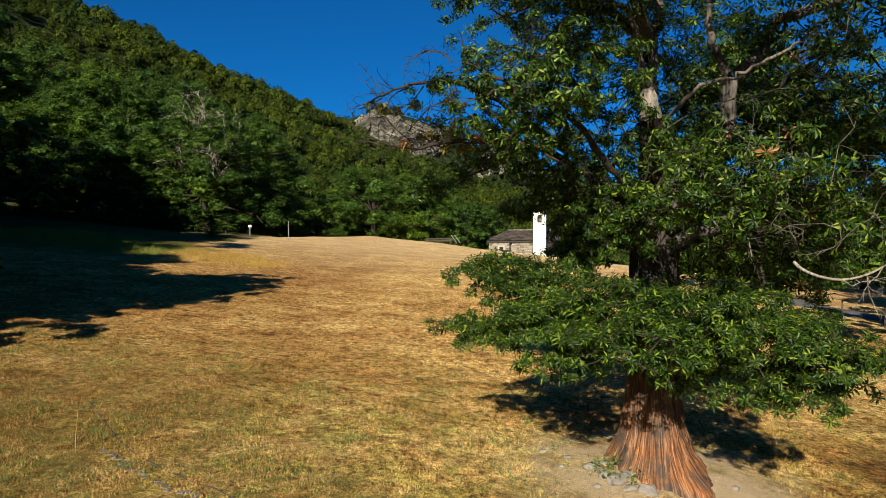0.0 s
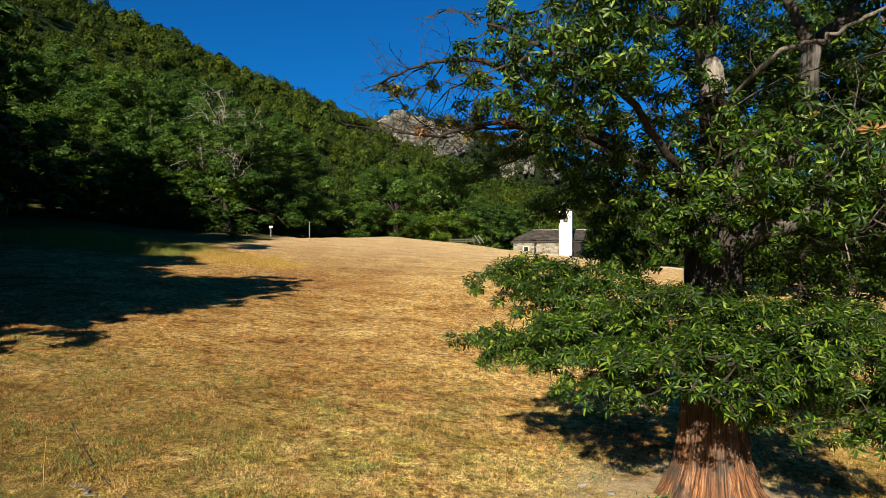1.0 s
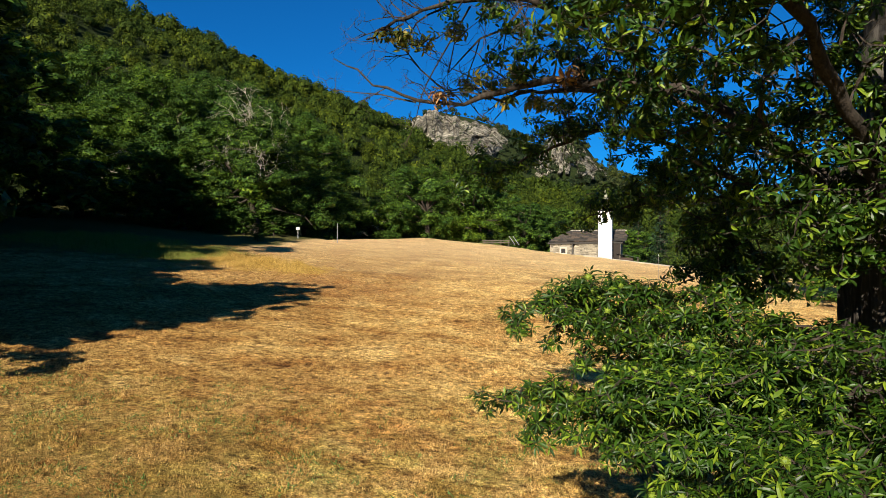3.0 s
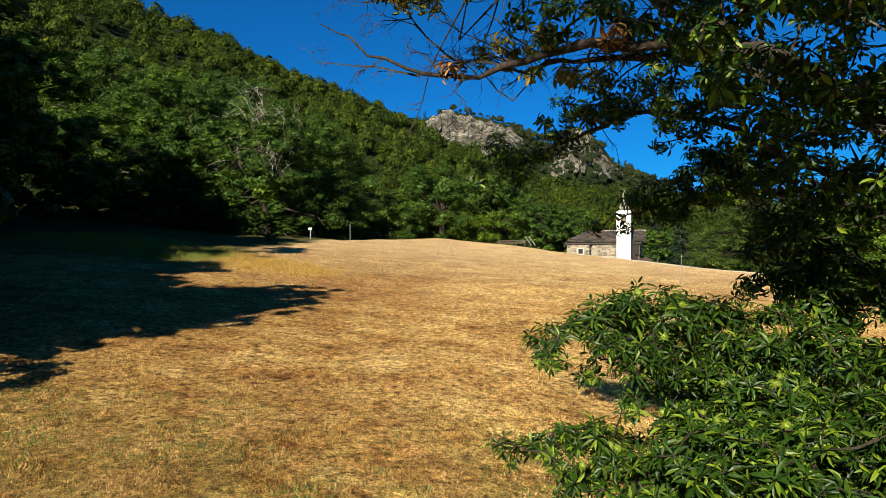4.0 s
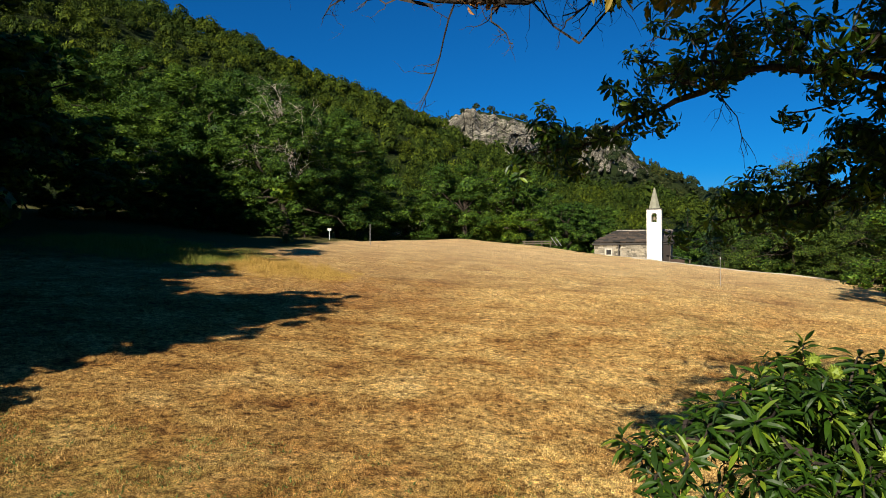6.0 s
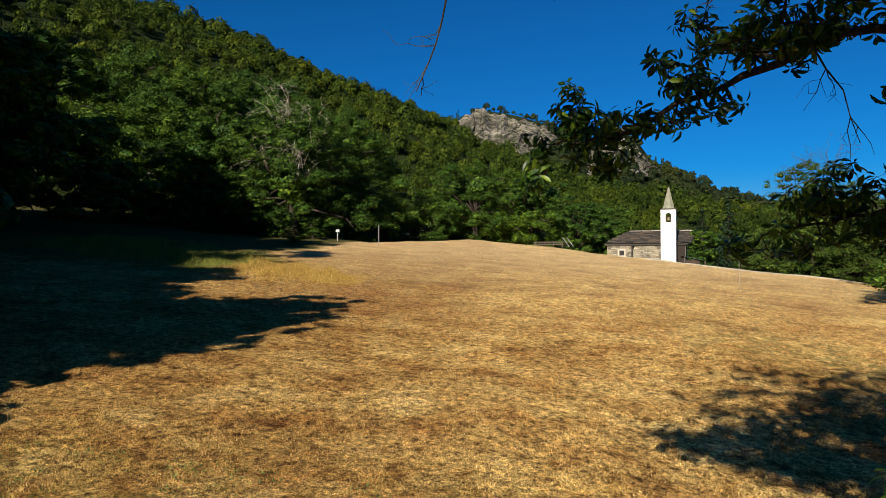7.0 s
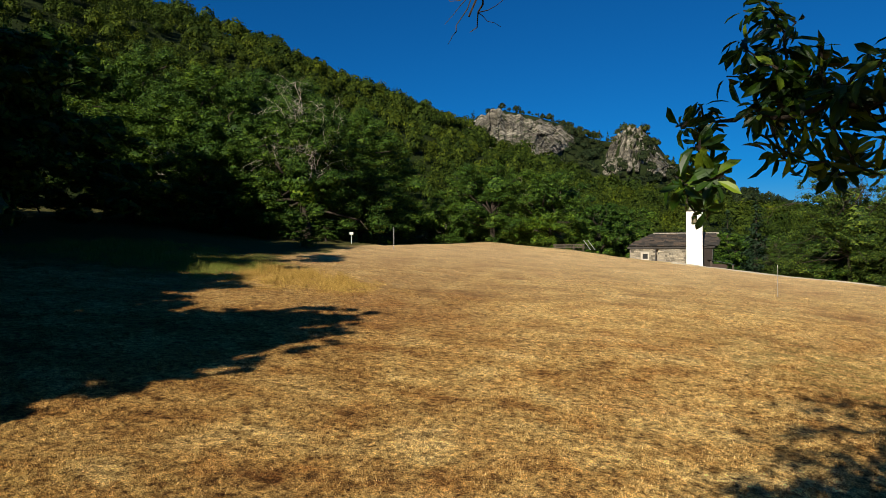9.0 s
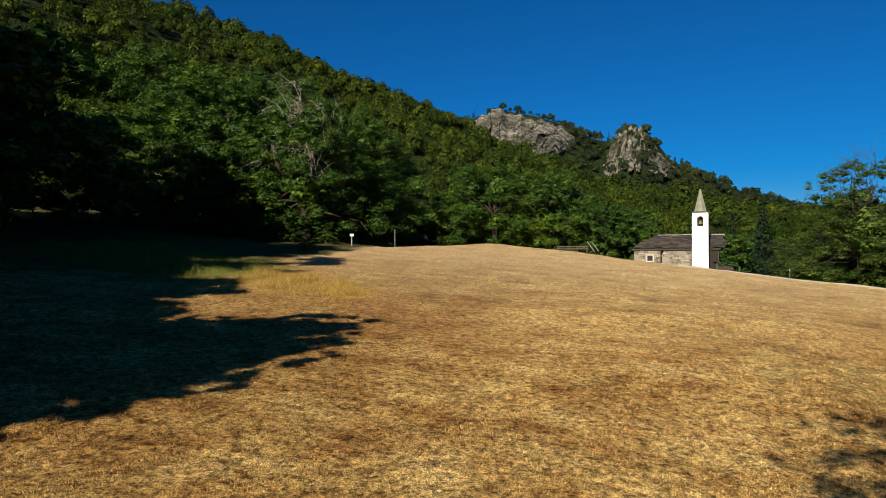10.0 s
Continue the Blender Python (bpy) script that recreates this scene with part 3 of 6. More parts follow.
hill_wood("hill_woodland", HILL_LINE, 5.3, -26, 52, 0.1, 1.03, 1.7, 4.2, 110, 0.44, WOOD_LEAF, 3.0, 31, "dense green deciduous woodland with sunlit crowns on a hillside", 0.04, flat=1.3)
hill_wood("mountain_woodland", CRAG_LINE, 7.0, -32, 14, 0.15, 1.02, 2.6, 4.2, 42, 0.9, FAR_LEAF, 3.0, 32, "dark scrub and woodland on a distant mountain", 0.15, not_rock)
hill_wood("summit_trees", CRAG_LINE, 3.6, -8, 9, 0.985, 1.02, 0.9, 1.9, 60, 0.6, FAR_LEAF, 3.0, 33, "thin dark trees along rocky summits", 0.25, on_top)


def facets(u, w, count, seed):
    """Broken rock: tilted flat blocks, each of its own depth."""
    r = np.random.default_rng(seed)
    cu, cw = r.uniform(-1.8, 1.8, count), r.uniform(0, 1, count)
    best, far = np.zeros(u.shape, int), np.full(u.shape, 9.0)
    slant = 0.35 * u + w
    for k in range(count):
        dd = (u - cu[k]) ** 2 * 1.6 + (slant - cw[k] - 0.35 * cu[k]) ** 2
        best, far = np.where(dd < far, k, best), np.minimum(dd, far)
    size = math.sqrt(3.6 / count)
    g = r.normal(size=(count, 2)) * 0.32 / size
    return r.uniform(-0.5, 0.5, count)[best] + g[best, 0] * (u - cu[best]) + g[best, 1] * (w - cw[best]) - 0.3


def rock_face(name, az, e0, e1, half, dist, depth, rake, seed, outline, label):
    """A craggy face: a bulging sheet of broken ledges facing the meadow, under a ragged skyline."""
    na, ns = 150, 110
    U, W = np.meshgrid(np.linspace(-1, 1, na), np.linspace(0, 1, ns), indexing="ij")
    edge = np.sqrt(np.clip(1 - np.abs(U) ** 2.4, 0, 1))
    skyline = np.interp(-U, np.linspace(-1, 1, len(outline)), outline)
    top = e0 + (e1 - e0) * skyline * (1 + 0.03 * np.sin(U * 17 + seed) + 0.025 * np.sin(U * 41 + 2 * seed))
    e = e0 - 0.012 + (top - e0 + 0.012) * W
    a = np.radians(az + half * U * (1.0 + 0.15 * np.sin(W * 5 + seed)))
    bulge = edge * np.sin(np.pi * np.clip(0.25 + 0.6 * W, 0, 1))
    block = facets(U * 1.7, W, 70, seed) + 0.45 * facets(U * 1.7, W, 420, seed + 1) + 0.18 * facets(U * 1.7, W, 2200, seed + 2)
    d = dist - depth * (bulge * 0.9 + 0.6 * block - 0.4) + 22 * (1 - edge) + W * rake + 260 * np.clip(0.2 - W, 0, 1)
    P = np.stack([VIEW[0] - d * np.sin(a), VIEW[1] + d * np.cos(a), VIEW[2] + e * d], -1)
    i, j = np.meshgrid(np.arange(na - 1), np.arange(ns - 1), indexing="ij")
    q = np.stack([i * ns + j, (i + 1) * ns + j, (i + 1) * ns + j + 1, i * ns + j + 1], -1).reshape(-1, 4)
    ob = mesh_np(name, P.reshape(-1, 3), [q], ROCK)
    return tagged(ob, label, "rock face", kind="structure")


rock_face("rock_face_summit", 4.4, 0.140, 0.219, 4.9, 290, 14, 120, 3, (0.45, 0.62, 0.9, 1.0, 0.88, 0.8, 0.72, 0.62, 0.35), "pale grey rocky summit with ledges and scrub")
rock_face("rock_face_cliff", -5.8, 0.112, 0.184, 3.2, 322, 18, 104, 5, (0.05, 0.55, 0.82, 0.97, 1.0, 0.93, 0.7, 0.42, 0.15), "bare grey-brown cliff with diagonal cracks and ledges")


# ---------------------------------------------------------------- trees
def limb_line(start, end, sag, r, n=5, wob=0.08):
    a, b = np.asarray(start, float), np.asarray(end, float)
    t = np.linspace(0, 1, n)[:, None]
    L = np.linalg.norm(b - a)
    p = a + (b - a) * t
    p[:, 2] += sag * L * np.sin(np.pi * t[:, 0])
    p[1:-1] += r.normal(size=(n - 2, 3)) * wob * L
    return p


def bare_branch(pile, start, way, length, radius, r, depth=3, droop=0.0):
    """A forked leafless branch."""
    way = np.asarray(way, float)
    way = way / np.linalg.norm(way)
    p = [np.asarray(start, float)]
    for k in range(4):
        way = way + r.normal(size=3) * 0.32 + np.array([0, 0, -droop])
        way /= np.linalg.norm(way)
        p.append(p[-1] + way * length / 4)
    v, q = tube(p, np.linspace(radius, radius * 0.35, 5), 5 if radius > 0.02 else 3)
    pile.add(v, q)
    if depth:
        for k in range(r.integers(2, 5)):
            i = r.integers(1, 5)
            w = way + r.normal(size=3) * 0.75
            bare_branch(pile, p[i], w, length * r.uniform(0.35, 0.65), radius * 0.5, r, depth - 1, droop)


def grove_tree(name, h, rad, seed, label, leaf=TREE_LEAF, lobes=34, tufts=110, size=0.42, base=0.12, dead=0, dead_way=(0.3, -1, 0.4), dead_at=(0.4, 0.8), inner=16, dead_size=1.0, dead_wood=None, core=0.74, lobe=1.0, stem=1.0):
    """A broad chestnut: trunk, limbs and a crown of layered leaf sprays."""
    r = np.random.default_rng(seed)
    root = thing(name, Matrix.Identity(4), label, "tree", "trees round the meadow")
    fork = np.array([r.normal() * 0.2, r.normal() * 0.2, h * 0.28])
    v, q = tube([(0, 0, -0.4), (0, 0, 0.15), (*(fork[:2] * 0.5), fork[2] * 0.6), fork, (fork[0], fork[1], h * 0.6)], np.array([0.06, 0.04, 0.03, 0.028, 0.01]) * h * stem, 9)
    mesh_np("trunk", v, [q], DARK_BARK, root, True)
    pile = Pile()
    for k in range(lobes):
        f = (k + 0.5) / lobes
        z = base + (1 - base) * f ** 0.9
        w = np.sqrt(max(0.03, 1 - (max(0, z - 0.38) / 0.64) ** 2)) 
        a = k * 2.399 + r.normal() * 0.35
        dist = rad * w * r.uniform(0.58, 1.02)
        c = np.array([np.cos(a) * dist, np.sin(a) * dist, h * z * 0.94])
        lr = lobe * rad * r.uniform(0.2, 0.36) * (0.85 + 0.25 * (1 - f))
        if k % 3 == 0:
            p = limb_line(fork + np.array([0, 0, h * 0.25 * max(0, z - 0.3)]), c, 0.1, r)
            v, q = tube(p, np.linspace(0.012, 0.003, 5) * h * stem, 5)
            mesh_np("limb", v, [q], DARK_BARK, root, True)
        thick = r.uniform(0.4, 0.65)
        subs = r.integers(4, 8)
        for s in range(subs):
            d = r.normal(size=3)
            d[2] = abs(d[2]) - 0.3
            d /= np.linalg.norm(d)
            hub = c + d * lr * np.array([1.05, 1.05, thick]) * r.uniform(0.75, 1.1)
            cr = lr * r.uniform(0.26, 0.46)
            leafy_core(pile, hub, core * cr, r, np.array([1.15, 1.15, 0.72]))
            m = int(tufts * (cr / 0.5) ** 1.6)
            o = r.normal(size=(m, 3))
            o /= np.linalg.norm(o, axis=1, keepdims=True)
            o[:, 2] = np.where(o[:, 2] < -0.5, -o[:, 2], o[:, 2])
            pos = hub + o * cr * np.array([1.2, 1.2, 0.8]) * r.uniform(0.8, 1.25, (m, 1))
            leaf_quads(pile, pos, o + np.array([0, 0, 0.35]) + r.normal(size=(m, 3)) * 0.45, size * r.uniform(0.6, 1.3, m), r, 0.45)
    # leafage deep inside the crown
    for k in range(inner):
        d = r.normal(size=3)
        d /= np.linalg.norm(d)
        c = np.array([0, 0, h * 0.52]) + d * r.random() ** 0.4 * np.array([rad * 0.62, rad * 0.62, h * 0.36])
        leafy_core(pile, c, rad * 0.18, r, np.array([1, 1, 0.8]), "round" if inner < 60 else False)
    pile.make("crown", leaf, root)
    for k in range(dead):
        dp = Pile()
        w = np.array(dead_way) + r.normal(size=3) * 0.5
        u = w / np.linalg.norm(w)
        bare_branch(dp, (u[0] * rad * 0.7, u[1] * rad * 0.7, h * r.uniform(dead_at[0], dead_at[1])), u + np.array([0, 0, 0.1]), dead_size * r.uniform(0.8, 1.6), 0.013 * dead_size, r, 3)
        tagged(dp.make("dead_branch", dead_wood or DEADWOOD, root), "dark leafless branch" if dead_wood else "bleached leafless branch")
    return root


def set_tree(root, x, y, turn=0.0, scale=1.0, sink=0.0, tall=1.0):
    m = Matrix.Translation((x, y, gh(x, y) - sink)) @ Matrix.Rotation(turn, 4, "Z") @ Matrix.Diagonal((scale, scale, scale * tall, 1))
    root.matrix_basis = m
    return root


def plant(root, x, y, turn=0.0, scale=1.0, tall=1.0, z=None):
    zz = gh(x, y) if z is None else z
    m = Matrix.Translation((x, y, zz)) @ Matrix.Rotation(turn, 4, "Z") @ Matrix.Diagonal((scale, scale, scale * tall, 1))
    return copy_thing(root, m)


T1 = grove_tree("chestnut_tree", 9.3, 4.6, 41, "broad green chestnut tree with bleached dead branches at the meadow's edge", lobes=56, tufts=75, size=0.16, core=0.55, base=0.05, dead=34, dead_way=(0.4, -1.0, 0.35), dead_at=(0.45, 0.95), dead_size=1.25)
T2 = grove_tree("chestnut_tree", 14.5, 7.5, 42, "tall spreading green chestnut tree at the wood's edge", lobes=84, tufts=55, size=0.19, core=0.55, base=0.05, inner=26)
T3 = grove_tree("chestnut_tree", 9.0, 5.2, 43, "rounded green chestnut tree behind the meadow's crest", lobes=44, tufts=50, size=0.18, core=0.55, base=0.05, dead=9, dead_way=(-0.2, -1, 0.3))
T4 = grove_tree("young_tree", 7.5, 3.4, 44, "slender leafy tree behind the meadow", lobes=40, tufts=22, size=0.19, base=0.04, inner=10)
T5 = grove_tree("thinning_tree", 10.0, 4.2, 45, "thin yellow-green tree with bare upper branches", TREE_YELLOW, lobes=84, tufts=70, size=0.15, base=0.04, inner=18, core=0.45, lobe=0.72, stem=0.45, dead=26, dead_way=(0.0, -0.2, 1.2), dead_at=(0.6, 0.95), dead_size=1.9, dead_wood=TWIG)
set_tree(T1, -22.0, 60.0, 0.0, 1.22)
set_tree(T2, -33.0, 66.0, 0.4)
set_tree(T3, -14.5, 80.0, 0.0)
set_tree(T4, 2.5, 79.0, 0.0)
set_tree(T5, 20.0, 62.0, 0.0)
# the wood's edge along the upper side
for x, y, t, s, k in [(-47, 76, 1.0, 1.12, 1.15), (-24, 74, 2.1, 0.95, 1.0), (-40, 62, 3.3, 0.8, 0.9), (-38, 88, 5.2, 1.15, 1.15)]:
    plant(T2, x, y, t, s, k)
for x, y, t, s, k in [(-25.6, 57.0, 0.7, 0.34, 0.8), (-23.4, 55.8, 1.9, 0.30, 0.8), (-21.2, 55.6, 3.1, 0.34, 0.85), (-19.0, 56.6, 4.3, 0.30, 0.8), (-28.4, 56.4, 5.2, 0.36, 0.8)]:      # low shoots at the wood's edge
    plant(T4, x, y, t, s, k)
# the shaded tree, and unseen ones added to cast shade on it and on the meadow
T6 = grove_tree("chestnut_tree", 14.5, 7.5, 46, "dense dark green chestnut tree, shaded or out of view to cast shade", lobes=28, tufts=2, size=0.36, base=0.1, inner=46)
set_tree(T6, -46, 45, 1.4, 1.05)
plant(T6, -34.5, 42.0, 2.0, 0.95, 0.98)
plant(T6, -37.0, 30.0, 0.8, 1.0, 1.45)
plant(T6, -33.0, 27.5, 2.9, 0.95, 1.3)
for x, y, t, s, k in [(-27.5, 24.5, 0.3, 0.9, 1.3), (-23.5, 18.5, 4.4, 0.8, 1.05), (-30, 8, 2.6, 1.0, 1.0), (-41, 20, 4.1, 1.05, 1.6), (-45, 30, 3.6, 1.0, 1.3),
                      (-29, -4, 3.0, 0.9, 1.1), (-40.5, 28.5, 5.8, 0.95, 1.45), (-52, 16, 1.9, 1.1, 1.1), (-52, 56, 0.9, 1.0, 1.0)]:
    plant(T6, x, y, t, s, k)
for x, y, t, s, k in [(-8.5, 79, 1.0, 1.05, 1.0), (-2.5, 79.5, 2.0, 1.0, 1.05), (-20.5, 70, 3.0, 1.0, 0.95), (-11, 87, 4.0, 1.1, 1.1), (-31, 60, 5.0, 0.95, 1.0), (-4, 88, 0.4, 1.1, 1.1), (4.5, 86, 2.7, 1.05, 1.0)]:
    plant(T3, x, y, t, s, k)
for x, y, t, s, k in [(6.5, 82, 1.2, 1.0, 0.9), (17, 84, 2.5, 1.1, 0.9), (21, 80, 3.5, 1.0, 1.0), (13.5, 81, 0.2, 1.0, 0.9), (-17.7, 49.6, 3.7, 0.16, 0.8), (-12.5, 74, 4.4, 0.7, 0.6), (-27, 57, 4.9, 0.8, 0.8)]:
    plant(T4, x, y, t, s, k)
# unseen trees added to shade those on the right
for x, y, t, s, k in [(19.8, 17.0, 0.6, 0.7, 1.0), (27, 20, 2.2, 0.9, 1.1), (34, 26, 4.2, 0.9, 1.1)]:
    plant(T6, x, y, t, s, k)
# slim unseen trees that shape and fill the shadow on the meadow
T7 = grove_tree("chestnut_tree", 9.4, 2.5, 47, "slim dense tree out of view that shades the meadow", lobes=60, tufts=6, size=0.3, base=0.08, inner=110)
set_tree(T7, -12.0, 12.4, 0.0)
for x, y, t, s, k in [(-17.0, 10.0, 1.0, 1.1, 0.8), (-15.6, 12.8, 2.0, 0.95, 0.9)]:
    plant(T7, x, y, t, s, k)
plant(T6, -20.8, 10.5, 5.5, 0.68, 1.1)
plant(T7, -18.8, 13.4, 3.4, 1.1, 0.85)
plant(T7, -13.6, 14.0, 4.9, 0.8, 0.95)
plant(T7, -18.4, 17.6, 1.5, 1.0, 0.9)
plant(T7, -19.8, 9.4, 5.7, 1.1, 1.0)
# along the lower side, on the right
for x, y, t, s, k in [(18.5, 37.5, 0.9, 0.8, 1.0), (26, 53, 4.6, 0.85, 0.8), (30, 60, 1.9, 1.0, 0.95), (28, 70, 3.9, 1.0, 0.9), (22.3, 66, 0.2, 0.85, 0.85), (34, 52, 5.1, 1.0, 0.9), (30, 34, 0.5, 1.1, 1.2)]:
    plant(T3, x, y, t, s, k)
for x, y, t, s, k in [(26, 46, 2.9, 0.95, 1.0), (22.5, 52, 0.4, 0.8, 0.95), (23.5, 60, 1.3, 0.9, 0.8), (24.5, 66, 2.3, 1.0, 0.95), (17.2, 66.5, 4.3, 0.6, 0.7)]:
    plant(T5, x, y, t, s, k)


def spruce(name, h, rad, seed, label):
    r = np.random.default_rng(seed)
    root = thing(name, Matrix.Identity(4), label, "tree", "spruces")
    v, q = tube([(0, 0, -0.3), (0, 0, h * 0.5), (0, 0, h)], [0.02 * h, 0.012 * h, 0.002 * h], 7)
    mesh_np("trunk", v, [q], DARK_BARK, root, True)
    pile = Pile()
    for k in range(int(h * 9)):
        z = h * (0.06 + 0.93 * k / (h * 9))
        w = rad * (1 - z / h) ** 0.85 * r.uniform(0.7, 1.1) + 0.08
        a = r.random() * 2 * np.pi
        m = max(4, int(26 * w / rad))
        t = np.linspace(0.15, 1, m)[:, None]
        p = np.array([0, 0, z]) + np.array([np.cos(a), np.sin(a), -0.28]) * w * t + r.normal(size=(m, 3)) * 0.12
        leaf_quads(pile, p, np.array([[np.cos(a) * 0.4, np.sin(a) * 0.4, 1.0]]) + r.normal(size=(m, 3)) * 0.4, 0.5 * r.uniform(0.7, 1.2, m), r, 0.5)
    pile.make("crown", SPRUCE, root)
    return root


S1 = spruce("spruce", 11.0, 2.6, 51, "dark green spruce beside the chapel")
set_tree(S1, 17.6, 77.0, 0.0, 0.98)
for x, y, t, s in [(24.5, 82, 1.0, 0.8), (17.5, 88, 2.0, 0.9), (16.6, 74, 0.5, 0.6)]:
    plant(S1, x, y, t, s)


# ---------------------------------------------------------------- the old chestnut
def leaf_shape(L, W, droop, fold=0.22, side=0.0, near_end=0.40, far_end=0.44):
    """One long toothed leaf along +x, its upper face towards +z: 8 points."""
    def at(u, w, lift):
        return (u * L, side * L * u * u + w * W, -droop * L * u * u + lift * W)
    return np.array([at(0, 0, 0), at(0.36, near_end, fold), at(0.36, 0, 0), at(0.36, -near_end, fold), at(0.72, far_end, fold), at(0.72, 0, 0), at(0.72, -far_end, fold), at(1.0, 0, 0)])


LEAF_Q = np.array([[1, 2, 5, 4], [2, 3, 6, 5]])
COARSE_T = np.array([[0, 2, 1], [0, 3, 2], [1, 2, 4], [2, 3, 4]])
LEAF_T = np.array([[0, 2, 1], [0, 3, 2], [4, 5, 7], [5, 6, 7]])


def spray_shape(count, seed, length=0.068, coarse=False, broad=0.22, hang=0):
    """A whorl of leaves round the end of a twig that points along +z."""
    r = np.random.default_rng(seed)
    V, Q, T = [], [], []
    for k in range(count):
        u = k / count
        L = length * r.uniform(0.75, 1.2)
        leaf = leaf_shape(L, L * r.uniform(broad, broad + 0.08), r.uniform(0.1, 0.5), r.uniform(0.08, 0.28), r.normal() * 0.12, *((0.46, 0.36) if broad < 0.3 else (0.40, 0.44)))
        tilt = radians(-22 - hang + 62 * u + r.normal() * 9)     # above the plane square to the twig
        m = Matrix.Rotation(k * 2.399 + r.normal() * 0.25, 4, "Z") @ Matrix.Translation((0.010, 0, -0.05 * (1 - u) + 0.01)) @ Matrix.Rotation(-tilt, 4, "Y") @ Matrix.Rotation(r.normal() * 0.35, 4, "X")
        m = np.array(m)
        if coarse:
            leaf = leaf[[0, 4, 5, 6, 7]]
            T.append(COARSE_T + 5 * k)
        else:
            Q.append(LEAF_Q + 8 * k)
            T.append(LEAF_T + 8 * k)
        V.append(leaf @ m[:3, :3].T + m[:3, 3])
    return np.concatenate(V), np.concatenate(Q) if Q else np.zeros((0, 4), int), np.concatenate(T)


SPRAYS = [spray_shape(c, 60 + i, 0.074, False, 0.24) for i, c in enumerate((13, 14, 12, 14, 13, 14, 12, 13))]
BROAD_SPRAYS = [spray_shape(c, 70 + i, 0.072, False, 0.33, 18) for i, c in enumerate((10, 11, 9, 11, 10, 12, 10, 11))]      # on the shaded upper limbs
FAR_SPRAYS = [spray_shape(c, 80 + i, 0.095, True, 0.32, 8) for i, c in enumerate((11, 12, 10, 13, 11, 10, 12, 11))]      # deep in the crown and on its far side


def frames_for(ways, r):
    z = ways / (np.linalg.norm(ways, axis=1, keepdims=True) + 1e-9)
    x = np.cross(z, r.normal(size=z.shape))
    x /= np.linalg.norm(x, axis=1, keepdims=True) + 1e-9
    return np.stack([x, np.cross(z, x), z], -1)


